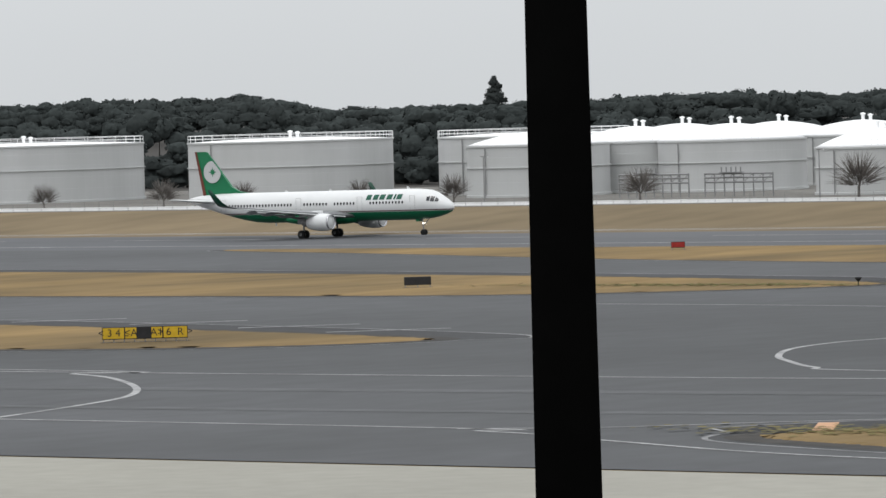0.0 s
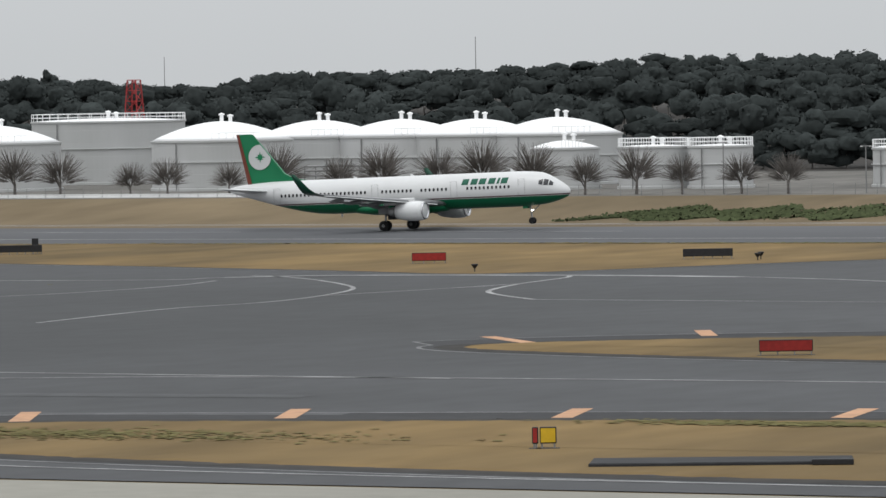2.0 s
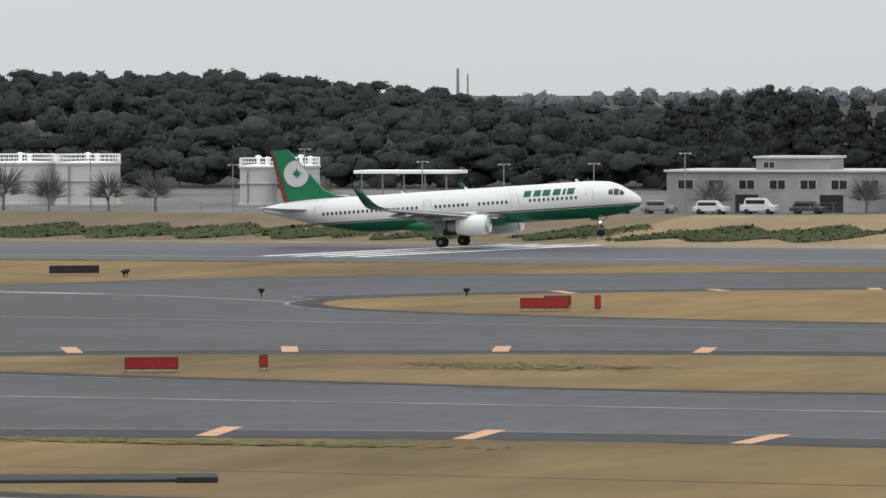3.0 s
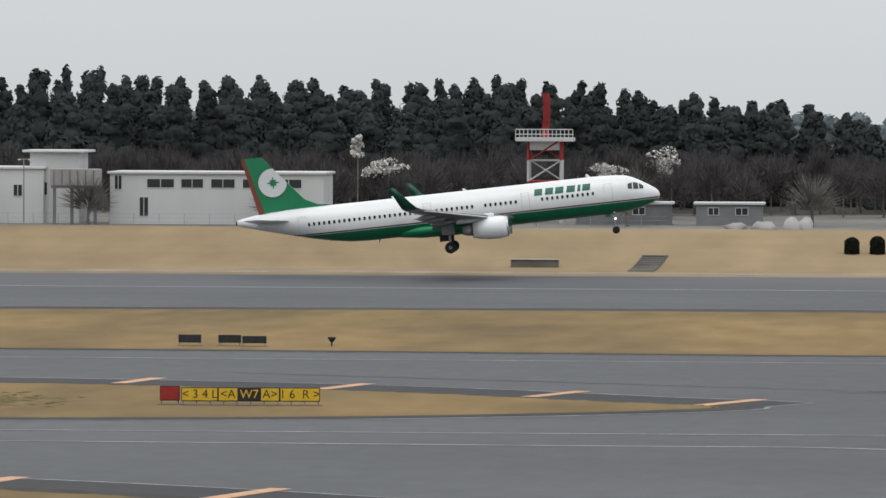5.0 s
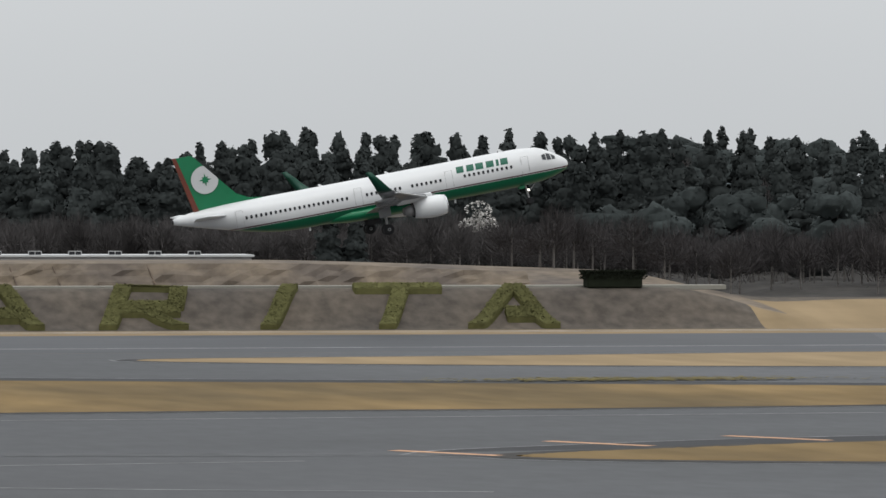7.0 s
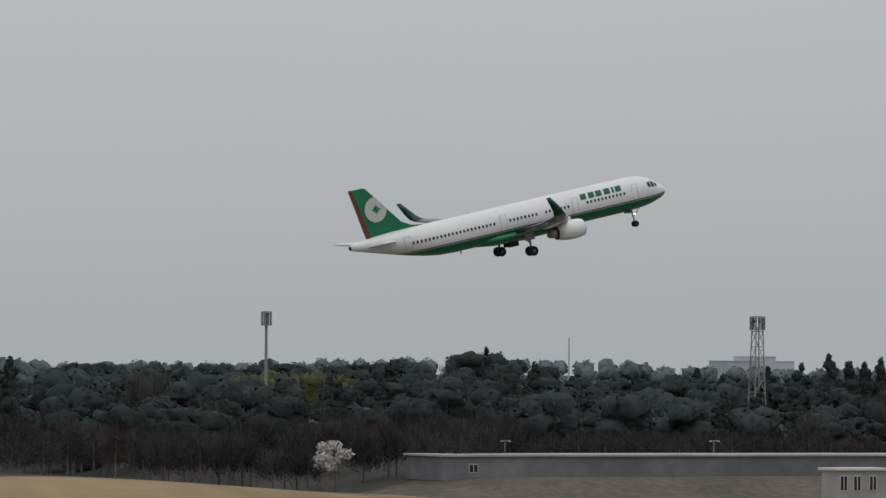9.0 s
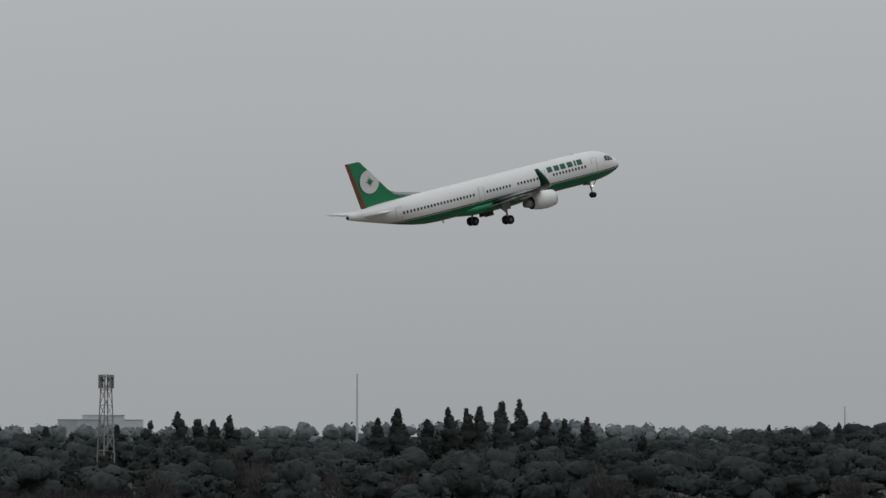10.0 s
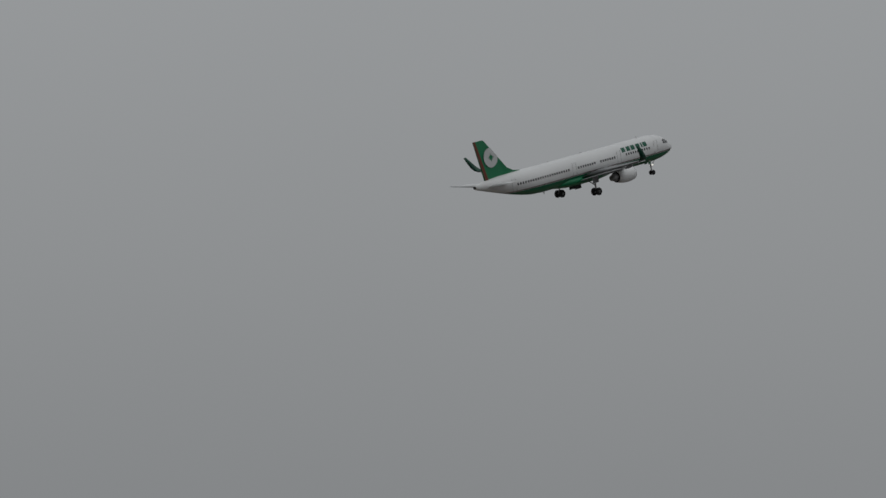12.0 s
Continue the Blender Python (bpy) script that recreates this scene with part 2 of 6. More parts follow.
def smooth_line(points, steps=8, closed=False):
    """A rounded line (Catmull-Rom) through a few plan points."""
    n = len(points)
    out = []
    for i in range(n if closed else n - 1):
        p = [Vector(points[(i + k) % n] if closed else points[min(max(i + k, 0), n - 1)]) for k in (-1, 0, 1, 2)]
        for s in range(steps):
            t = s / steps
            out.append(0.5 * (2 * p[1] + (p[2] - p[0]) * t + (2 * p[0] - 5 * p[1] + 4 * p[2] - p[3]) * t * t + (3 * p[1] - p[0] - 3 * p[2] + p[3]) * t ** 3))
    if not closed:
        out.append(Vector(points[-1]))
    return out


def ribbon(line, width, z, closed=False, gap=0):
    """A painted line of that width along plan points."""
    bm = bmesh.new()
    n = len(line)
    prev = None
    for i in range(n + (1 if closed else 0)):
        a, b = (line[(i - 1) % n], line[(i + 1) % n]) if closed else (line[max(i - 1, 0)], line[min(i + 1, n - 1)])
        d = (Vector(b) - Vector(a)).normalized()
        o = Vector((-d.y, d.x)) * width / 2
        p = Vector(line[i % n])
        cur = [bm.verts.new((p.x + o.x, p.y + o.y, z)), bm.verts.new((p.x - o.x, p.y - o.y, z))]
        if prev:
            bm.faces.new((prev[0], prev[1], cur[1], cur[0]))
        prev = cur
    return bm


# ---- ground ----
def ease(a, b, v):
    t = min(max((v - a) / (b - a), 0.0), 1.0)
    return t * t * (3 - 2 * t)


def plateau(x):
    """Height of the land behind the bank."""
    return 2.2 + 1.6 * ease(-210, -110, x) - 0.5 * ease(20, 60, x) - 3.2 * ease(180, 340, x)


def mound(x):
    """How much of the letter bank there is at x."""
    return ease(44, 52, x) * (1 - ease(184, 205, x))


def land(x, y):
    """Height of the ground at a plan point."""
    if y <= 606:
        return 0.0
    east = ease(190, 215, x)
    low = plateau(x) * ease(606, 648, y) * (1 - east) + 2.8 * (1 - ease(285, 345, x)) * ease(606, 628, y) * east
    wall = 4.6 * ease(606, 614, y) if y < 617 else 4.6
    upper = 2.6 * ease(79, 84, x) * (1 - ease(140, 200, x) * 0.5) * ease(622, 640, y) * (1 - ease(660, 700, y))
    high = wall * (1 - ease(640, 760, y) * 0.3) + upper
    k = mound(x)
    h = low * (1 - k) + high * k
    hill = ease(820, 1150, y) * (8.0 * (1 - ease(-480, -300, x)) + 3.0 * ease(300, 600, x))
    berm = 2.5 * ease(334, 349, x) * ease(613, 627, y) * (1 - ease(430, 480, x)) + 1.2 * ease(206, 214, x) * (1 - ease(236, 262, x)) * ease(640, 655, y) * (1 - ease(670, 720, y))
    return h + hill + berm


XS = sorted({*range(-1500, 1900, 25), *range(200, 480, 8), *range(-40, 220, 3), *range(-500, -40, 10)})
YS = [30, 120, 217, 400, 604, 606, 607, 608, 609.5, 611, 612.5, 614, 617, 622, 626, 631, 636, 640, 648, 660, 690, 740, 800, 880, 960, 1050, 1150, 1500, 2400, 4900]
XS = [-4500, -2500] + XS + [2600, 4600]
bm = bmesh.new()
grid = [[bm.verts.new((x, y, land(x, y) - (0.06 if y < 604 else 0))) for x in XS] for y in YS]
for j in range(len(YS) - 1):
    for i in range(len(XS) - 1):
        f = bm.faces.new((grid[j][i], grid[j][i + 1], grid[j + 1][i + 1], grid[j + 1][i]))
        xm, ym = (XS[i] + XS[i + 1]) / 2, (YS[j] + YS[j + 1]) / 2
        f.smooth = True
        f.material_index = 5 if ym > 790 or (xm > 195 and ym > 640) or (-125 < xm < 200 and ym > 715) else 4 if 96 < xm < 200 and 618 < ym < 660 else 2 if (mound(xm) > 0.5 and 606 < ym < 690) or (xm > 338 and 610 < ym < 800) or (xm > 195 and ym > 630) else 1 if ym > 650 and xm < 200 else 3 if xm > -215 else 0
ground = finish(bm, "ground", [BANK_GRASS, PLATEAU, BARE_SOIL, PALE_GRASS, SANDY_BANK, LITTER])
tagged(ground, "dry winter grass land with a bank behind the runway", "ground", kind="structure")


def sheet(name, pts, z, mat, label, category, kind="structure"):
    bm = bmesh.new()
    bm.faces.new([bm.verts.new((p[0], p[1], z)) for p in pts])
    bmesh.ops.triangulate(bm, faces=bm.faces)
    bmesh.ops.recalc_face_normals(bm, faces=bm.faces)
    if bm.faces[:][0].normal.z < 0:
        bmesh.ops.reverse_faces(bm, faces=bm.faces)
    return tagged(finish(bm, name, mat), label, category, kind=kind)


apron = sheet("apron", [(-1500, 60), (1700, 60), (1700, 217), (-1500, 214)], -0.02, CONCRETE, "pale smooth concrete apron before the terminal", "apron")
taxiway = sheet("taxiway", [(-60, 216), (1700, 217), (1700, 534), (-110, 534)], -0.01, ASPHALT, "worn grey asphalt taxiways with painted lines", "taxiway")
taxiway_old = sheet("taxiway", [(-1500, 214), (-60, 216), (-110, 534), (-1500, 534)], -0.01, DARK_ASPHALT, "darker worn asphalt taxiways with painted lines", "taxiway")
runway_end = sheet("runway", [(185, 534), (1700, 534), (1700, 604), (205, 604)], -0.004, PALE_ASPHALT, "pale grey asphalt end of the runway", "runway")
runway = sheet("runway", [(-1500, 534), (185, 534), (205, 604), (-1500, 604)], -0.004, RUNWAY_ASPHALT, "dark grey asphalt runway with white edge lines", "runway")


def stripe(parent, pts, width, z=0.012, mat=None, name="painted_line", rounded=True, label=""):
    line = smooth_line(pts) if rounded and len(pts) > 2 else [Vector(p) for p in pts]
    return part(name, ribbon(line, width, z), mat or WHITE_LINE, parent, label)


# runway paint
stripe(runway, [(-1500, 547.5), (1700, 547.5)], 0.9)
stripe(runway, [(-1500, 598.5), (1700, 598.5)], 0.9)
stripe(runway, [(-1500, 602.6), (1700, 602.6)], 1.1)
for k in range(-24, 30):
    if not -6 < k < 5:
        stripe(runway, [(k * 50.0, 573), (k * 50.0 + 30, 573)], 0.7, name="centre_dash")
for k in range(4):
    stripe(runway, [(-226.5 + 3.6 * k, 549.5), (-215.5 + 3.6 * k, 597)], 1.3, 0.016, ROOF_STEEL, "bright_stripe", label="bright white runway stripe")


def offset_outline(line, d):
    n = len(line)
    area = sum(line[i].x * line[(i + 1) % n].y - line[(i + 1) % n].x * line[i].y for i in range(n))
    s = 1 if area > 0 else -1
    out = []
    for i in range(n):
        t = (line[(i + 1) % n] - line[i - 1]).normalized()
        o = Vector((t.y, -t.x)) * s
        out.append(line[i] + o * (d if d < 3 or o.y > 0.2 else d * 0.4))
    return out


def grass_island(outline, label, shoulder=7.5, turf=None):
    """A raised lawn between taxiways with a dark shoulder and a white edge line round it."""
    line = smooth_line(outline, 10, closed=True)
    bm = bmesh.new()
    rnd = random.Random(len(label))
    worn = []
    for i, p in enumerate(line):
        q = line[(i + 1) % len(line)]
        for k in range(3):
            worn.append(p + (q - p) * k / 3 + Vector((0, rnd.gauss(0, 0.25) if shoulder > 3 else 0)))
    top = [bm.verts.new((p.x, p.y, 0.07)) for p in offset_outline(worn, -0.5)]
    foot = [bm.verts.new((p.x, p.y, -0.005)) for p in worn]
    bm.faces.new(top)
    for i in range(len(top)):
        bm.faces.new((foot[i], foot[(i + 1) % len(top)], top[(i + 1) % len(top)], top[i]))
    bmesh.ops.triangulate(bm, faces=bm.faces)
    bmesh.ops.recalc_face_normals(bm, faces=bm.faces)
    ob = tagged(finish(bm, "lawn", turf or GRASS), label, "grass", "lawns between taxiways", "structure")
    edge = offset_outline(line, shoulder)
    bm = bmesh.new()
    a = [bm.verts.new((p.x, p.y, 0.003)) for p in line]
    b = [bm.verts.new((p.x, p.y, 0.003)) for p in edge]
    for i in range(len(a)):
        bm.faces.new((a[i], a[(i + 1) % len(a)], b[(i + 1) % len(a)], b[i]))
    part("shoulder", bm, SHOULDER, ob, "dark asphalt shoulder")
    part("edge_line", ribbon(edge, 0.35, 0.010, closed=True), WORN_LINE, ob, "faded white edge line")
    # a dark band two metres wide just outside the lawn's outline
    if shoulder > 3:
        part("dark_edge", ribbon(offset_outline(line, 1.0), 2.0, 0.012, closed=True), LITTER, ob, "dark band along the lawn's edge")
    return ob


lawn_near = grass_island([(-164, 240), (-153, 251.5), (-135, 256.5), (-116, 261), (-92, 265), (-60, 263), (-40, 257), (-22, 246), (-14, 238), (-30, 231), (-62, 226), (-94, 224), (-130, 227.5), (-155, 234)],
                         "dry brown lawn strip with green patches between taxiways")
lawn_b = grass_island([(-167, 330), (-152, 342), (-130, 349.5), (-110, 353.5), (-85, 356), (-55, 355.5), (-31, 349), (-14, 338), (-7, 332), (-27, 320.5), (-55, 315.5), (-100, 312.5), (-125, 316), (-154, 322)],
                      "dry brown lawn strip beside the taxiway signs")
lawn_c = grass_island([(-173, 438), (-156, 458), (-125, 475), (-60, 485), (8, 488), (46, 480), (84, 464), (130, 449), (175, 434), (196, 424), (170, 412), (120, 405), (86, 405), (8, 404), (-54, 407), (-117, 406), (-161, 418)],
                      "long dry brown lawn between taxiway and runway")
lawn_left = grass_island([(-256, 328), (-262, 332.5), (-293, 342), (-330, 350), (-380, 352), (-400, 335), (-380, 318), (-330, 311), (-284, 312.5), (-264, 319)],
                         "dry brown lawn tip with a long yellow sign")
lawn_mid_left = grass_island([(-280, 424), (-290, 434), (-312, 441), (-338, 448), (-412, 462), (-520, 470), (-600, 440), (-520, 405), (-359, 403), (-306, 406)],
                             "dry brown lawn tip between curved taxiways")
lawn_v = grass_island([(-445, 532), (-380, 532), (-300, 531.5), (-180, 531.5), (-110, 531), (-96, 528), (-136, 520), (-178, 504), (-204, 484), (-222, 456), (-230, 451), (-246, 458), (-290, 474), (-350, 491), (-406, 515)],
                      "dry brown lawn wedge beside the runway", shoulder=2.0)
lawn_right = grass_island([(102, 514), (139, 520), (180, 526), (240, 530), (420, 530), (560, 520), (560, 440), (420, 438), (300, 452), (237, 469), (190, 482), (131, 497)],
                          "bleached dry lawn wedge beside the runway", shoulder=2.5, turf=PALE_GRASS)
lawn_right_near = grass_island([(92, 336), (102, 344), (125, 352), (170, 356), (230, 350), (250, 335), (220, 322), (160, 320), (115, 326)],
                               "dry brown lawn tip between taxiways")


def orange_bars(lawn, places, lean=None, reach=7.6, width=1.15):
    fixed = lean is not None
    for x, y in places:
        lean = lean if fixed else 2 + (x + 40) * 0.05
        stripe(lawn, [(x - lean / 2, y - reach / 2), (x + lean / 2, y + reach / 2)], width, 0.014, ORANGE_LINE, "orange_bar", label="orange shoulder bar")


orange_bars(lawn_near, [(-164.5, 245.5)], lean=-4.5)
orange_bars(lawn_near, [(-156.5, 256), (-143, 261.5), (-128, 265), (-113, 268), (-99, 269.5), (-84, 270.3), (-69, 270.3), (-54, 267), (-40, 262), (-27, 255.5)])
orange_bars(lawn_b, [(-168, 338)], lean=-7)
orange_bars(lawn_b, [(-158, 348.5)], lean=-4)
orange_bars(lawn_b, [(-144, 354), (-130, 358.3), (-116, 360.5), (-101, 362.5), (-87, 363.5), (-73, 363.5), (-59, 362), (-45, 360), (-31, 354.5), (-17, 347), (-6, 338.5)])
orange_bars(lawn_c, [(-160, 458), (-148, 465.5)], lean=-5)
orange_bars(lawn_c, [(-136, 472), (-122, 479), (-108, 482)])
orange_bars(lawn_right_near, [(88, 342), (101, 352), (115, 357)], lean=-5)
for x, y in ((-272, 342), (-286, 348), (-302, 353), (-318, 356)):
    stripe(lawn_left, [(x - 2, y - 3), (x + 5, y + 4)], 0.7, 0.014)

# taxiway paint
for pts, w in (
        ([(-420, 292), (-262, 288), (-252, 284), (-245, 280), (-235, 271), (-228, 262), (-224, 252), (-221, 242)], 0.5),
        ([(-150, 294), (-194, 296), (-201, 299), (-207, 305), (-212, 311), (-217, 320), (-219, 329), (-218, 337), (-219, 348), (-225, 362), (-234, 372), (-249, 383), (-290, 388)], 0.5),
        ([(-330, 285), (-199, 287), (-166, 293), (-129, 295), (-20, 294), (3, 293), (26, 279), (34, 268)], 0.45),
        ([(-420, 243), (-204, 241), (-182, 238.5), (-171, 234), (-157, 228), (-144, 225), (-120, 221.5), (0, 219.5)], 0.4),
        ([(-185, 240), (-177, 243), (-170, 249), (-163, 254)], 0.35),
        ([(-221, 242), (-250, 262), (-300, 275)], 0.3),
        ([(-290, 431), (-254, 435), (-248, 441), (-236, 447)], 0.6),
        ([(-248, 441), (-238, 446.5), (-221, 447.5), (-211, 447), (-198, 444.5)], 1.9),
        ([(-198, 444.5), (-186, 439), (-176, 432)], 0.6),
        ([(-245, 434), (-243, 422), (-245, 407), (-250, 396)], 0.4),
        ([(-248, 446), (-243, 443), (-234, 434), (-223, 419), (-218, 403), (-217, 391), (-219, 380), (-217, 357)], 0.45),
        ([(-216, 447), (-214, 442), (-212, 429), (-208, 415), (-203, 407), (-196, 399)], 0.5),
        ([(-218, 404), (-217, 409), (-214, 420), (-212, 430)], 0.4),
        ([(-196, 399), (-120, 394), (0, 392), (120, 393), (260, 400)], 0.35),
        ([(22, 382), (32, 368), (36, 361), (39, 350), (41, 334), (42, 308), (41, 272), (40, 240)], 0.45),
        ([(41, 334), (39, 324), (35, 317), (30, 312), (10, 306), (-60, 304)], 0.4),
        ([(41, 333), (43, 325), (47, 317), (54, 309), (80, 300)], 0.35),
        ([(4, 291), (19, 285), (30, 273), (36, 262)], 0.35),
        ([(30, 330), (66, 333), (77, 334)], 0.3),
        ([(170, 470), (230, 455), (330, 440)], 0.35)):
    stripe(taxiway, pts, w)


def rubber_mark(pts, width):
    stripe(taxiway_old if pts[0][0] < -60 else taxiway, pts, width, 0.006, TYRE_BAND, "tyre_mark", label="dark worn tyre band")


for pts, w in (([(-260, 268), (-200, 272), (-150, 276)], 3.0), ([(-280, 250), (-190, 254), (-140, 262)], 2.2), ([(60, 345), (85, 341), (100, 343)], 4.0), ([(-40, 372), (10, 350), (35, 335)], 1.2), ([(0, 352), (30, 352)], 2.0)):
    rubber_mark(pts, w)
PLANE_ROWS = [
    (0.0, -469.62, 4.15, 0.47),
    (0.5, -428.64, 4.15, 0.58),
    (1.0, -387.14, 4.16, 0.90),
    (1.5, -345.15, 4.11, 1.52),
    (2.0, -302.71, 4.24, 1.76),
    (2.5, -259.83, 4.41, 3.38),
    (3.0, -216.54, 4.46, 3.71),
    (3.2, -199.12, 4.47, 3.61),
    (3.6, -164.10, 4.61, 3.96),
    (4.0, -128.86, 4.92, 4.89),
    (4.4, -93.41, 5.49, 5.88),
    (4.8, -57.76, 6.36, 6.42),
    (5.0, -39.87, 6.91, 6.45),
    (5.5, 5.05, 8.47, 7.06),
    (6.0, 50.21, 10.10, 7.95),
    (6.5, 95.59, 12.42, 8.96),
    (6.7, 113.80, 13.47, 9.68),
    (7.1, 150.30, 15.94, 10.81),
    (7.5, 186.90, 18.90, 11.58),
    (7.9, 223.59, 22.37, 12.14),
    (8.3, 260.36, 26.39, 12.62),
    (8.5, 278.76, 28.61, 12.85),
    (9.0, 324.83, 34.43, 12.49),
    (9.5, 370.96, 41.02, 12.91),
    (10.0, 417.11, 47.32, 12.93),
    (10.5, 463.27, 54.31, 13.09),
    (11.0, 509.41, 61.70, 13.08),
    (11.5, 555.50, 68.70, 13.28),
    (12.0, 601.50, 75.69, 13.23),
]
# ---- the airliner: nose towards +x, its own origin on the fuselage axis ----
PAINT = bpy.data.materials.new("white_green_airliner_paint")
PAINT.use_nodes = True
pn, pl = PAINT.node_tree.nodes, PAINT.node_tree.links
pb = pn["Principled BSDF"]
pb.inputs["Roughness"].default_value = 0.32
pb.inputs["Specular IOR Level"].default_value = 0.4
tc = pn.new("ShaderNodeTexCoord")
sep = pn.new("ShaderNodeSeparateXYZ")
pl.new(tc.outputs["Object"], sep.inputs[0])
band = pn.new("ShaderNodeMapRange")
band.inputs["From Min"].default_value, band.inputs["From Max"].default_value = -2.2, 2.2
pl.new(sep.outputs["Z"], band.inputs["Value"])
livery = pn.new("ShaderNodeValToRGB")
livery.color_ramp.interpolation = "CONSTANT"
cr = livery.color_ramp.elements
cr[0].position, cr[0].color = 0.0, (0.003, 0.12, 0.052, 1)
cr[1].position, cr[1].color = 0.300, (0.60, 0.60, 0.60, 1)
for at_z, colour in ((0.310, (0.085, 0.035, 0.035, 1)), (0.340, (0.62, 0.625, 0.625, 1))):
    e = cr.new(at_z)
    e.color = colour
pl.new(band.outputs[0], livery.inputs[0])
soil = pn.new("ShaderNodeTexNoise")
soil.inputs["Scale"].default_value = 0.5
soil.inputs["Detail"].default_value = 3
pl.new(tc.outputs["Object"], soil.inputs["Vector"])
soil_range = pn.new("ShaderNodeMapRange")
soil_range.inputs["To Min"].default_value, soil_range.inputs["To Max"].default_value = 0.92, 1.05
pl.new(soil.outputs["Fac"], soil_range.inputs["Value"])
soiled = pn.new("ShaderNodeVectorMath")
soiled.operation = "SCALE"
pl.new(livery.outputs[0], soiled.inputs[0])
pl.new(soil_range.outputs[0], soiled.inputs["Scale"])
pl.new(soiled.outputs[0], pb.inputs["Base Color"])
GREEN_PAINT = material("green_airliner_paint", (0.003, 0.165, 0.066), 0.35, grain=0.05, scale=0.5, spec=0.4)
DARK_GREEN = material("deep_green_wingtip_paint", (0.004, 0.055, 0.032), 0.4, grain=0.05)
WHITE_PAINT = material("white_airliner_paint", (0.669, 0.678, 0.678), 0.35, grain=0.03, scale=0.5, big=0.06, spec=0.4)
WING_GREY = material("grey_wing_paint", (0.216, 0.222, 0.228), 0.4, grain=0.08, scale=0.8, big=0.2, big_scale=0.4)
RUDDER_RED = material("dull_red_edge_paint", (0.16, 0.045, 0.03), 0.45, grain=0.08)
BARE_METAL = material("bright_lip_metal", (0.6, 0.6, 0.62), 0.25, 0.9, grain=0.05)
LOGO_GREY = material("pale_grey_disc_paint", (0.546, 0.554, 0.554), 0.4, grain=0.03)
LETTER_GREEN = material("deep_green_lettering", (0.008, 0.10, 0.06), 0.4, grain=0.05)
LAMP = bpy.data.materials.new("lit_landing_lamp")
LAMP.use_nodes = True
LAMP.node_tree.nodes["Principled BSDF"].inputs["Emission Color"].default_value = (1, 0.95, 0.85, 1)
LAMP.node_tree.nodes["Principled BSDF"].inputs["Emission Strength"].default_value = 3


def section(x, zc, ry, rz, n=40):
    return [(x, ry * math.sin(k * math.tau / n), zc + rz * math.cos(k * math.tau / n)) for k in range(n)]


def wing_loft(stations):
    """A wing from stations of (y, leading edge x, chord, z, thickness)."""
    shape = [(0.0, 0.0), (0.02, 0.30), (0.10, 0.62), (0.30, 1.0), (0.60, 0.72), (1.0, 0.04), (0.6, -0.34), (0.3, -0.48), (0.1, -0.40), (0.02, -0.22)]
    return loft([[(le - u * c, y, z + v * t) for u, v in shape] for y, le, c, z, t in stations])


WINGS = []


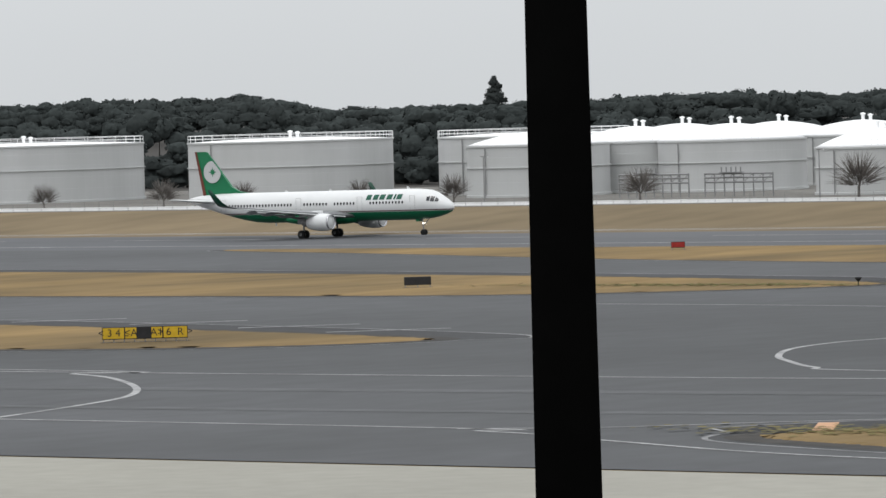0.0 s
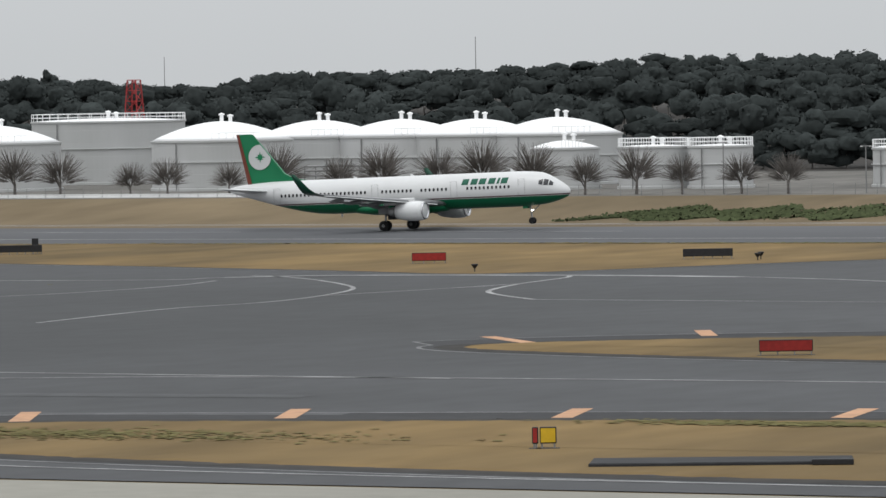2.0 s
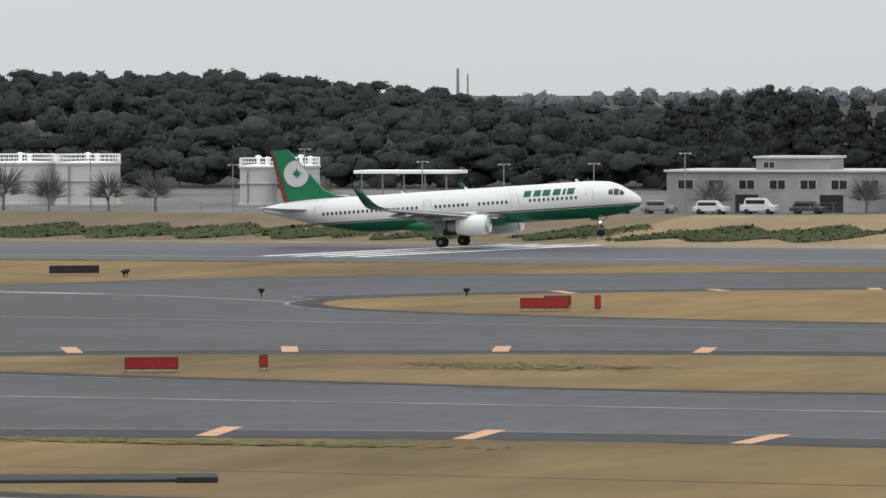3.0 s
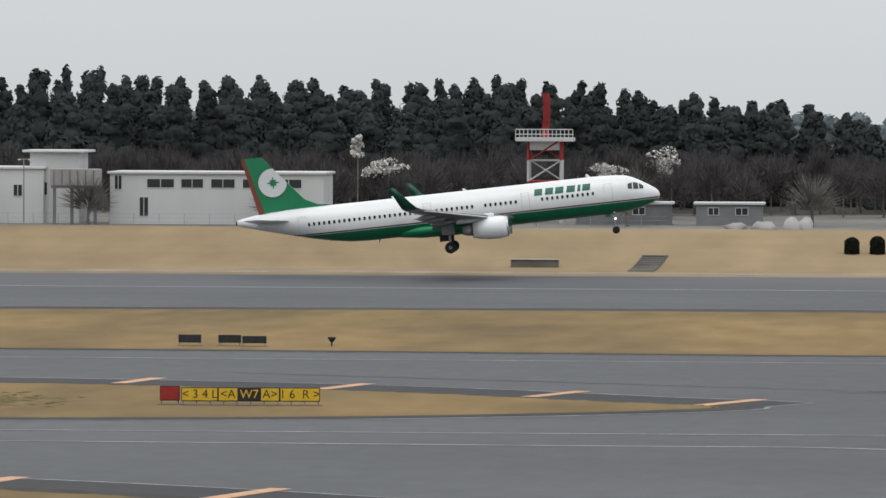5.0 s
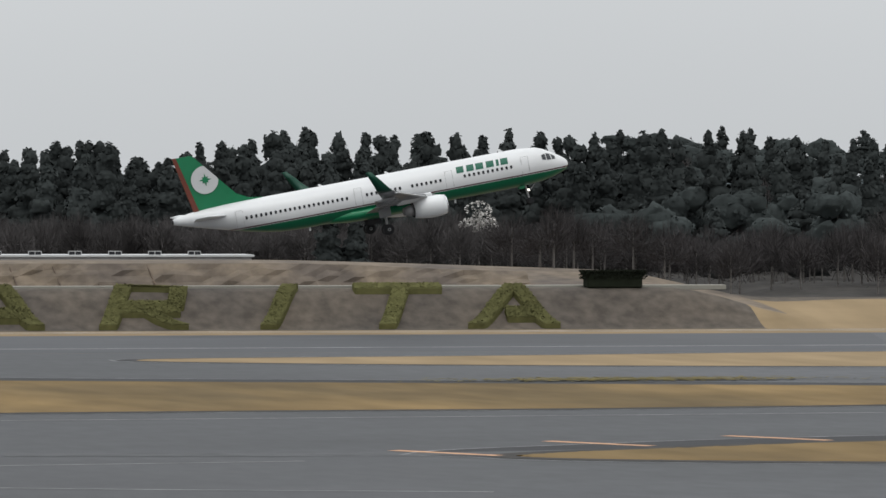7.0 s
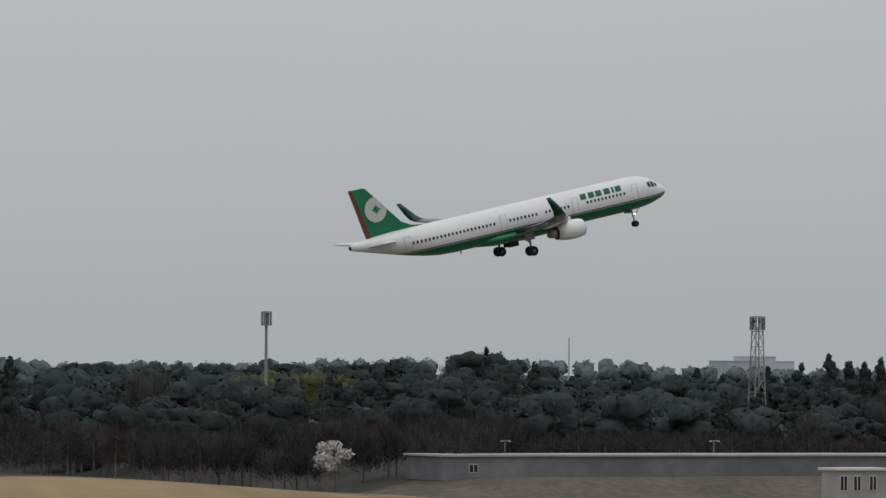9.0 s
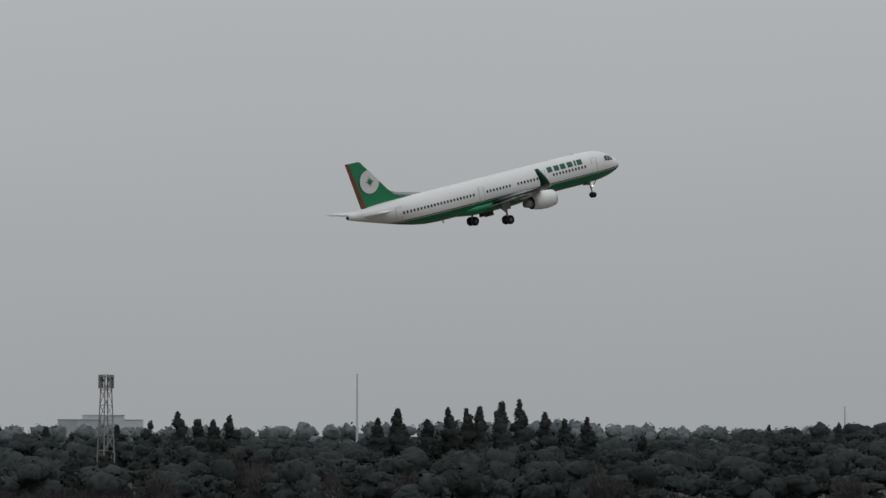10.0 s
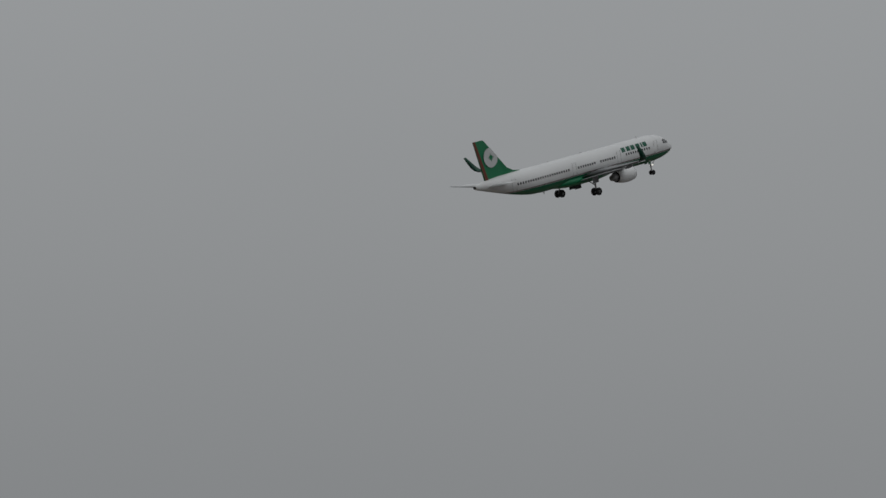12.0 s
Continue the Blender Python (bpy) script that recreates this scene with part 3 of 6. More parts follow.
def make_airliner():
    plane = empty("airliner", Matrix(), "white and green twin-engine jet airliner taking off with its wheels down", "airplane")
    # fuselage: x, axis height, half width, half height
    st = [(22.25, -0.50, 0.04, 0.04), (22.17, -0.49, 0.36, 0.34), (21.9, -0.46, 0.66, 0.62), (21.4, -0.39, 0.98, 0.92), (20.8, -0.30, 1.24, 1.19), (20.2, -0.20, 1.44, 1.45), (19.6, -0.10, 1.60, 1.68), (18.8, -0.02, 1.75, 1.88),
          (17.8, 0.0, 1.84, 1.97), (16.6, 0.0, 1.94, 2.05), (15.0, 0.0, 1.975, 2.07), (10, 0, 1.975, 2.07), (5, 0, 1.975, 2.07), (0, 0, 1.975, 2.07), (-5, 0, 1.975, 2.07), (-8.5, 0, 1.975, 2.07),
          (-10.5, 0.06, 1.96, 2.02), (-12.5, 0.22, 1.88, 1.87), (-14.5, 0.44, 1.70, 1.65), (-16.5, 0.68, 1.42, 1.38), (-18.5, 0.90, 1.06, 1.06), (-20.3, 1.08, 0.70, 0.74), (-21.6, 1.17, 0.42, 0.46), (-22.2, 1.2, 0.27, 0.30)]
    fuselage = part("fuselage", loft([section(*s) for s in st]), PAINT, plane, "white fuselage with a green belly", True)
    part("tail_cone_exhaust", tube((-22.2, 0, 1.2), (-22.35, 0, 1.2), 0.24, 0.2, 12), DARK, fuselage)
    # belly fairing
    part("belly_fairing", loft([section(x, z, ry, rz, 24) for x, z, ry, rz in ((7.2, -1.55, 0.5, 0.3), (6.2, -1.6, 1.6, 0.65), (4, -1.65, 2.0, 0.8), (0, -1.65, 2.05, 0.82), (-3.0, -1.6, 1.9, 0.8), (-5.0, -1.55, 1.2, 0.6), (-6.2, -1.6, 0.5, 0.35))]),
         GREEN_PAINT, plane, "green belly fairing", True)
    def skin(x, z, s):
        for a, b in zip(st, st[1:]):
            if b[0] <= x <= a[0]:
                k = (a[0] - x) / (a[0] - b[0])
                zc, ry, rz = (a[j] + (b[j] - a[j]) * k for j in (1, 2, 3))
                return s * ry * math.sqrt(max(0.0, 1 - ((z - zc) / rz) ** 2))
        return 0.0
    # cockpit windows
    for s in (-1, 1):
        for x0, x1, z0, z1, top0, top1 in ((20.62, 20.18, 0.30, 0.33, 0.62, 0.92), (20.08, 19.56, 0.33, 0.36, 0.96, 1.08), (19.46, 19.0, 0.40, 0.46, 1.06, 0.98)):
            bm = bmesh.new()
            grid = []
            for i in range(4):
                u = i / 3
                x, lo, hi = x0 + (x1 - x0) * u, z0 + (z1 - z0) * u, top0 + (top1 - top0) * u
                grid.append([bm.verts.new((x, skin(x, lo + (hi - lo) * j / 3, s) + s * 0.03, lo + (hi - lo) * j / 3)) for j in range(4)])
            for i in range(3):
                for j in range(3):
                    bm.faces.new((grid[i][j], grid[i + 1][j], grid[i + 1][j + 1], grid[i][j + 1]))
            part("cockpit_window", bm, DARK_GLASS, fuselage, "dark cockpit window")
    # cabin windows and doors
    wm = box(-0.12, -0.02, -0.19, 0.12, 0.02, 0.19, 0.06)
    win = bpy.data.meshes.new("cabin_window")
    wm.to_mesh(win)
    wm.free()
    win.materials.append(DARK_GLASS)
    runs = ((15.3, 9.6), (7.2, 3.6), (2.6, -1.2), (-3.4, -14.6))
    for s in (-1, 1):
        for a, b in runs:
            x = a
            while x > b:
                if not (s < 0 and abs(x - 8) < 0.1):
                    share("cabin_window", win, fuselage, pose(x, skin(x, 0.32, s), 0.32))
                x -= 0.533
    dm = bmesh.new()
    for a, b, c, d in ((-0.42, -0.4, -0.95, 0.95), (0.4, 0.42, -0.95, 0.95), (-0.42, 0.42, 0.93, 0.95), (-0.42, 0.42, -0.95, -0.93)):
        add_box(dm, a, -0.015, c, b, 0.015, d)
    door = bpy.data.meshes.new("door_outline")
    dm.to_mesh(door)
    dm.free()
    door.materials.append(GREY_STEEL)
    for s in (-1, 1):
        for x, y in ((16.9, 1.9), (8.2, 1.97), (-2.1, 1.97), (-15.3, 1.6)):
            share("door", door, fuselage, pose(x, skin(x, 0.25, s) + s * 0.0, 0.25))
    # lettering blocks over the front windows, drawn as plain slanted bars
    for s in (-1, 1):
        for k, w in enumerate((0.95, 0.95, 1.0, 1.0, 0.36, 0.95)):
            x = 15.2 - (6.05 - (0, 1.15, 2.2, 3.4, 4.55, 5.05)[k])
            bm = bmesh.new()
            z0, z1 = 0.74, 1.42
            shapes = [[(0, 0), (w * 0.88, 0), (w * 0.88, 1), (0, 1)]]
            for shape in shapes:
                (ax, az), (bx, _), (cx, cz), (dx, _) = shape
                prev = None
                for i in range(6):
                    v = i / 5
                    uz = az + (cz - az) * v
                    z = z0 + uz * (z1 - z0)
                    row = []
                    for ux in (ax + (dx - ax) * v, bx + (cx - bx) * v):
                        xx = x + (ux if s < 0 else w - ux) + 0.12 * uz
                        row.append(bm.verts.new((xx, skin(xx, z, s) + s * 0.02, z)))
                    if prev:
                        bm.faces.new((prev[0], prev[1], row[1], row[0]))
                    prev = row
            part("lettering_block", bm, LETTER_GREEN, fuselage, "green painted lettering block")
    # wings
    for s, side in ((-1, "right"), (1, "left")):
        w = wing_loft([(s * 1.4, 7.0, 7.6, -1.35, 0.62), (s * 6.4, 4.0, 4.5, -0.80, 0.36), (s * 12, 0.55, 2.9, -0.15, 0.24), (s * 16.4, -2.0, 1.75, 0.42, 0.14)])
        wing = part("wing", w, WING_GREY, plane, "pale grey swept wing", True)
        WINGS.append((wing, s))
        shark = loft([[(le - u * c, y + v * t * s, z + abs(v) * 0.02) for u, v in ((0, 0), (0.1, 0.6), (0.4, 1), (1, 0), (0.4, -1), (0.1, -0.6))]
                      for y, le, c, z, t in ((s * 16.38, -2.0, 1.75, 0.44, 0.10), (s * 16.95, -2.45, 1.55, 0.66, 0.09), (s * 17.35, -2.95, 1.30, 1.15, 0.08), (s * 17.6, -3.65, 1.0, 1.95, 0.06), (s * 17.78, -4.5, 0.6, 2.85, 0.04))])
        part("sharklet", shark, DARK_GREEN, wing, "green upturned wing tip", True)
        for y, ln in ((6.9, 3.0), (9.8, 2.6), (12.6, 2.1)):
            le = 3.75 - (y - 6.4) * 0.49
            ch = 4.3 - (y - 6.4) * 0.25
            zz = -0.80 + (y - 6.4) * 0.117
            fair = part("flap_fairing", loft([section(le - ch * 0.55 - u * ln, zz - 0.28 - 0.12 * u, 0.17 * r + 0.01, 0.24 * r + 0.01, 10) for u, r in ((0, 0.1), (0.2, 0.8), (0.5, 1), (0.8, 0.7), (1, 0.08))]), WING_GREY, wing, smooth=True)
            fair.location.y = s * y
        flap = wing_loft([(s * 2.3, 0.2, 2.0, -1.72, 0.16), (s * 6.4, 0.0, 1.5, -1.12, 0.13), (s * 12.2, -2.2, 0.95, -0.42, 0.09)])
        part("flap", flap, WING_GREY, wing, "lowered grey flap")
        slat = wing_loft([(s * 2.6, 6.35, 0.8, -1.40, 0.12), (s * 6.4, 4.1, 0.62, -0.98, 0.1), (s * 15.9, -1.5, 0.4, 0.20, 0.06)])
        part("slat", slat, WHITE_PAINT, wing, "pale leading edge slat")
        # engine
        ey, ez = s * 5.75, -2.02
        nac = lathe([(0.98, 2.05), (1.03, 2.3), (0.96, 2.42), (0.84, 2.3), (0.80, 1.6), (0.0, 1.55)], 28, "x")
        eng = part("engine", lathe([(0.84, -1.3), (1.02, -0.6), (1.14, 0.3), (1.18, 1.1), (1.13, 1.8), (1.04, 2.27)], 28, "x"), WHITE_PAINT, plane, "white engine nacelle", True)
        eng.location = (3.9, ey, ez)
        part("intake_lip", lathe([(1.05, 2.26), (1.03, 2.36), (0.94, 2.42), (0.84, 2.3), (0.82, 1.7)], 28, "x"), BARE_METAL, eng, "bare metal intake lip", True)
        part("fan", lathe([(0.82, 1.7), (0.3, 1.72), (0.05, 2.05)], 28, "x"), DARK, eng, "dark fan disc", True)
        part("exhaust_nozzle", lathe([(0.62, -1.3), (0.55, -1.9), (0.40, -2.4), (0.2, -2.3)], 20, "x"), GREY_STEEL, eng, "grey exhaust nozzle", True)
        part("exhaust_rim", lathe([(0.84, -1.29), (0.82, -1.36), (0.62, -1.3)], 28, "x"), DARK, eng)
        part("pylon", box(-3.0, -0.17, 0.75, 1.0, 0.17, 1.55, 0.1), WHITE_PAINT, eng)
        # tailplane
        part("tailplane", wing_loft([(s * 0.6, -16.2, 3.9, 0.85, 0.30), (s * 6.2, -19.6, 1.5, 1.42, 0.10)]), WHITE_PAINT, plane, "pale grey tailplane", True)
        # main gear
        gear = part("main_gear_leg", tube((0.1, s * 3.6, -1.3), (0, s * 3.75, -3.65), 0.17, 0.12, 10), GREY_STEEL, plane, "grey main undercarriage leg")
        part("side_stay", tube((0.05, s * 2.0, -1.7), (0, s * 3.7, -2.7), 0.08, 0.08, 8), GREY_STEEL, gear)
        part("axle", tube((0, s * 3.2, -3.65), (0, s * 4.3, -3.65), 0.09, 0.09, 8), GREY_STEEL, gear)
        part("gear_door", box(-0.75, s * 4.0 - 0.03, -2.3, 0.6, s * 4.0 + 0.03, -1.25, 0.02), WING_GREY, gear, "grey gear door")
        part("bay_door", box(-1.2, s * 0.55 - 0.04, -3.0, 0.3, s * 0.55 + 0.04, -2.3, 0.02), DARK, gear, "hanging bay door")
        for dy in (-0.46, 0.46):
            tyre = part("tyre", lathe([(0.30, -0.2), (0.52, -0.21), (0.58, -0.14), (0.6, 0), (0.58, 0.14), (0.52, 0.21), (0.30, 0.2)], 24, "y"), TYRE, gear, smooth=True)
            tyre.location = (0, s * 3.75 + dy, -3.65)
            rim = part("rim", lathe([(0.02, 0.16), (0.12, 0.22), (0.3, 0.16), (0.3, -0.16), (0.12, -0.22), (0.02, -0.16)], 16, "y"), GREY_STEEL, gear)
            rim.location = (0, s * 3.75 + dy, -3.65)
    # fin
    fin = bmesh.new()
    outline = ((-11.2, 1.98, 0.06), (-13.6, 2.35, 0.16), (-14.9, 3.0, 0.22), (-18.9, 7.72, 0.10), (-19.2, 7.85, 0.08), (-21.15, 7.85, 0.05), (-20.95, 7.0, 0.06), (-19.75, 1.75, 0.14), (-15.0, 1.6, 0.2))
    ra = [fin.verts.new((x, -t, z)) for x, z, t in outline]
    rb = [fin.verts.new((x, t, z)) for x, z, t in outline]
    fin.faces.new(ra)
    fin.faces.new(rb[::-1])
    for k in range(len(outline)):
        fin.faces.new((ra[k], rb[k], rb[(k + 1) % len(ra)], ra[(k + 1) % len(ra)]))
    bmesh.ops.triangulate(fin, faces=fin.faces)
    bmesh.ops.recalc_face_normals(fin, faces=fin.faces)
    fin_ob = part("fin", fin, GREEN_PAINT, plane, "green tail fin")
    rud = bmesh.new()
    for t in (-1, 1):
        q = [(-21.16, 7.87, 0.06), (-20.75, 7.87, 0.12), (-19.2, 1.75, 0.235), (-19.8, 1.75, 0.16)]
        rud.faces.new([rud.verts.new((x, t * y, z)) for x, z, y in q])
    part("rudder_stripe", rud, RUDDER_RED, fin_ob, "dull red trailing stripe")
    for t in (-1, 1):
        disc = bmesh.new()
        cx, cz, r = -18.05, 5.05, 1.5
        pts = []
        for k in range(40):
            a = k * math.tau / 40
            x, z = cx + r * math.cos(a), cz + r * math.sin(a)
            lead = -14.9 - (z - 3.0) * 0.848
            pts.append((min(x, lead), z))
        disc.faces.new([disc.verts.new((x, t * 0.245, z)) for x, z in pts])
        d = part("emblem_disc", disc, LOGO_GREY, fin_ob, "pale disc emblem")
        star = bmesh.new()
        star.faces.new([star.verts.new((cx + 0.05 + (0.72 if k % 4 == 0 else 0.5 if k % 2 == 0 else 0.3) * math.cos(k * math.tau / 16 + math.pi / 2), t * 0.262, cz + (0.72 if k % 4 == 0 else 0.5 if k % 2 == 0 else 0.3) * math.sin(k * math.tau / 16 + math.pi / 2))) for k in range(16)])
        part("emblem_star", star, GREEN_PAINT, d, "green pointed star")
    # nose gear
    nose = part("nose_gear_leg", tube((17.05, 0, -1.7), (17.3, 0, -3.72), 0.11, 0.09, 10), GREY_STEEL, plane, "grey nose undercarriage leg")
    part("drag_stay", tube((18.4, 0, -1.8), (17.2, 0, -2.9), 0.06, 0.06, 8), GREY_STEEL, nose)
    for dy in (-0.25, 0.25):
        t = part("tyre", lathe([(0.2, -0.11), (0.34, -0.12), (0.39, 0), (0.34, 0.12), (0.2, 0.11)], 20, "y"), TYRE, nose, smooth=True)
        t.location = (17.3, dy, -3.74)
        r = part("rim", lathe([(0.02, 0.1), (0.2, 0.09), (0.2, -0.09), (0.02, -0.1)], 14, "y"), GREY_STEEL, nose)
        r.location = (17.3, dy, -3.74)
        lamp = part("landing_lamp", lathe([(0.02, -0.1), (0.09, -0.05), (0.11, 0.05), (0.02, 0.08)], 12, "x"), LAMP, nose, "lit landing lamp")
        lamp.location = (17.35, dy * 0.9, -2.55)
        part("nose_gear_door", box(16.3, dy * 1.6 - 0.02, -2.3, 16.9, dy * 1.6 + 0.02, -1.85), GREEN_PAINT, nose)
    # aerials
    for x, z0, z1 in ((15.0, 2.05, 2.4), (2.0, 2.05, 2.32), (-5.5, 2.05, 2.3)):
        part("aerial", loft([[(x - 0.25, -0.03, z0), (x + 0.25, -0.03, z0), (x + 0.25, 0.03, z0), (x - 0.25, 0.03, z0)], [(x - 0.3, -0.01, z1), (x - 0.1, -0.01, z1), (x - 0.1, 0.01, z1), (x - 0.3, 0.01, z1)]]), WHITE_PAINT, plane)
    for x, z in ((-7.5, -2.1), (9.0, -2.1)):
        part("drain_mast", box(x - 0.1, -0.03, z - 0.35, x + 0.1, 0.03, z + 0.1), WHITE_PAINT, plane)
    return plane


airliner = make_airliner()
# ---- fuel tanks behind the bank ----
def make_tank(x, y, radius, top, rise, group="white fuel tanks", label=""):
    base = land(x, y)
    h = top - base
    tank = empty("fuel_tank", pose(x, y, base), label or ("white steel fuel tank with a shallow domed roof" if rise > 0.9 else "white steel fuel tank with a flat railed roof"), "tank", group)
    prof = [(radius + 0.25, 0), (radius + 0.25, 0.35), (radius, 0.4)]
    k = 0.4
    while k + 2.0 < h:
        prof += [(radius, k + 1.97), (radius - 0.012, k + 2.0)]
        k += 2.0
    prof += [(radius, h - 0.3), (radius + 0.16, h - 0.25), (radius + 0.16, h)]
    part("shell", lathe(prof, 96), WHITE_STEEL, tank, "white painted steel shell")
    # the roof's whiter base adds overhead light by colour
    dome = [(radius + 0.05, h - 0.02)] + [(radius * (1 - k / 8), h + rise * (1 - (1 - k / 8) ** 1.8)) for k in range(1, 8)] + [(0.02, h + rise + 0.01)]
    roof = part("roof", lathe(dome, 56), ROOF_STEEL, tank, "white roof with overhead light put into its colour", True)
    for dx, dy, hh in ((0, 0, 0.9), (1.1, 0.6, 0.7)):
        vent = part("vent", tube((dx, dy, h + rise - 0.1), (dx, dy, h + rise + hh), 0.28, 0.28, 10), ROOF_STEEL, roof, "roof vent")
        part("vent_cap", lathe([(0.45, h + rise + hh - 0.05), (0.45, h + rise + hh + 0.15), (0.05, h + rise + hh + 0.3)], 10), ROOF_STEEL, roof).location = (dx, dy, 0)
    n = 40 if rise < 0.9 else 0
    if n:
        rail = bmesh.new()
        for q in range(n):
            a, b = q * math.tau / n, (q + 1) * math.tau / n
            pa, pb = Vector((radius * math.cos(a), radius * math.sin(a), h)), Vector((radius * math.cos(b), radius * math.sin(b), h))
            add_tube(rail, pa, pa + Vector((0, 0, 1.1)), 0.05, 0.05, 4, False)
            for z in (0.55, 1.1):
                add_tube(rail, pa + Vector((0, 0, z)), pb + Vector((0, 0, z)), 0.04, 0.04, 4, False)
        part("railing", rail, ROOF_STEEL, tank, "white roof railing")
    else:
        rail = bmesh.new()
        for q in range(7):
            a, b = -1.2 + q * 0.1, -1.1 + q * 0.1
            pa, pb = Vector((radius * math.cos(a), radius * math.sin(a), h)), Vector((radius * math.cos(b), radius * math.sin(b), h))
            add_tube(rail, pa, pa + Vector((0, 0, 1.1)), 0.05, 0.05, 4, False)
            add_tube(rail, pa + Vector((0, 0, 1.1)), pb + Vector((0, 0, 1.1)), 0.04, 0.04, 4, False)
        part("railing", rail, ROOF_STEEL, tank, "white roof railing")
    # a pipe down the shell
    a = -1.75
    pipe = tube((math.cos(a) * (radius + 0.2), math.sin(a) * (radius + 0.2), 0), (math.cos(a) * (radius + 0.2), math.sin(a) * (radius + 0.2), h - 0.4), 0.1, 0.1, 6)
    part("down_pipe", pipe, GREY_STEEL, tank)
    part("wind_girder", lathe([(radius + 0.02, h * 0.56), (radius + 0.22, h * 0.56 + 0.02), (radius + 0.22, h * 0.56 + 0.14), (radius + 0.02, h * 0.56 + 0.16)], 96), WHITE_STEEL, tank, "stiffening ring round the shell")
    return tank


for x, y, r, top, rise in ((-653, 725, 21, 12.1, 0.5), (-588.5, 720, 17.2, 12.0, 0.5), (-554, 742, 16, 11.8, 0.5), (-533, 715, 11.5, 10.5, 2.1), (-528, 735, 11, 10.4, 2.5), (-509, 735, 12, 10.4, 2.6),
                           (-549, 778, 12, 10.3, 2.6), (-529, 778, 12, 10.3, 2.6), (-510, 775, 12, 10.4, 2.4), (-458, 700, 9.5, 9.3, 2.7), (-432.5, 700, 10, 9.3, 2.6),
                           (-441, 748, 12, 12.0, 0.4), (-393.7, 700, 10.2, 9.4, 2.7), (-389.5, 722, 9.5, 9.5, 2.4), (-375.8, 722, 9.5, 9.5, 2.4), (-363.5, 722, 9.5, 9.5, 2.3), (-350.4, 722, 9.4, 9.5, 2.4),
                           (-333.8, 690, 4.8, 7.9, 1.0), (-320.3, 690, 4.8, 8.0, 0.2), (-310.2, 690, 4.4, 8.0, 0.2), (-285.1, 690, 2.5, 7.5, 0.3), (-278.9, 690, 2.5, 7.6, 0.3)):
    make_tank(x, y, r, top, rise)


def make_pipe_rack(x, y, length, label):
    z = land(x, y)
    rack = empty("pipe_rack", pose(x, y, z), label, "pipe rack", "pipe racks")
    n = int(length / 1.6)
    for k in range(n + 1):
        part("post", box(k * length / n - 0.08, -0.08, 0, k * length / n + 0.08, 0.08, 3.6), GREY_STEEL, rack)
    for zz in (2.2, 2.9, 3.5):
        part("pipe", tube((0, 0, zz), (length, 0, zz), 0.14, 0.14, 8), GREY_STEEL, rack)
    brace = bmesh.new()
    for k in range(n):
        add_tube(brace, (k * length / n, 0, 2.2), ((k + 1) * length / n, 0, 3.5), 0.05, 0.05, 4, False)
    part("bracing", brace, GREY_STEEL, rack)
    part("platform", box(length * 0.25, -0.6, 3.6, length * 0.55, 0.6, 3.75), GREY_STEEL, rack)
    for k in range(5):
        part("valve", tube((length * (0.25 + 0.07 * k), 0, 3.75), (length * (0.25 + 0.07 * k), 0, 4.5), 0.12, 0.12, 6), GREY_STEEL, rack)
    return rack


make_pipe_rack(-499, 690, 13, "grey steel pipe rack before the tanks")
make_pipe_rack(-483, 690, 12.5, "grey steel pipe rack before the tanks")
make_pipe_rack(-372, 685, 14, "grey steel pipe rack behind bare trees")

# ---- low wall and fence on the bank ----
def strip_wall(name, x0, x1, y, h, mat, label, step=12):
    ob = empty(name, pose(0, y, 0), label, "fence", kind="structure")
    x = x0
    while x < x1:
        z = land(x, y)
        part("panel", box(x, -0.12, z - 0.4, min(x + step, x1), 0.12, z + h), mat, ob)
        x += step
    return ob


strip_wall("low_wall", -760, -340, 654, 0.5, ROOF_STEEL, "low white wall along the top of the bank")


def make_fence(x0, x1, y, h):
    ob = empty("fence", pose(0, y, 0), "grey wire fence with steel posts along the bank", "fence", kind="structure")
    posts = bmesh.new()
    x = x0
    while x < x1:
        z = land(x, y)
        add_tube(posts, (x, 0, z - 0.1), (x, 0, z + h), 0.035, 0.035, 5, False)
        for k in (0.3, 0.65, 1.0):
            add_tube(posts, (x, 0, z + h * k), (x + 3, 0, land(x + 3, y) + h * k), 0.01, 0.01, 4, False)
        x += 3
    part("posts_and_wires", posts, GREY_STEEL, ob)
    return ob


make_fence(-700, -20, 651, 1.4)


# ---- trees ----
RNG = np.random.default_rng(7)
TUFT_V = np.array([(-0.9, 0.0, -0.1), (0.0, -0.75, 0.1), (0.95, 0.05, -0.1), (0.0, 0.8, 0.15)], float)
TUFT_F = np.array([(0, 1, 3), (1, 2, 3)])


def mesh_from(name, verts, faces, mats, index=None, normals=None):
    me = bpy.data.meshes.new(name)
    me.vertices.add(len(verts))
    me.vertices.foreach_set("co", verts.astype(np.float32).ravel())
    me.loops.add(faces.size)
    me.loops.foreach_set("vertex_index", faces.astype(np.int32).ravel())
    me.polygons.add(len(faces))
    me.polygons.foreach_set("loop_start", np.arange(0, faces.size, 3, dtype=np.int32))
    if index is not None:
        me.polygons.foreach_set("material_index", index.astype(np.int32))
    for m in mats:
        me.materials.append(m)
    me.polygons.foreach_set("use_smooth", np.ones(len(faces), dtype=bool))
    me.update(calc_edges=True)
    if normals is not None:
        me.normals_split_custom_set_from_vertices(normals.tolist())
    return me


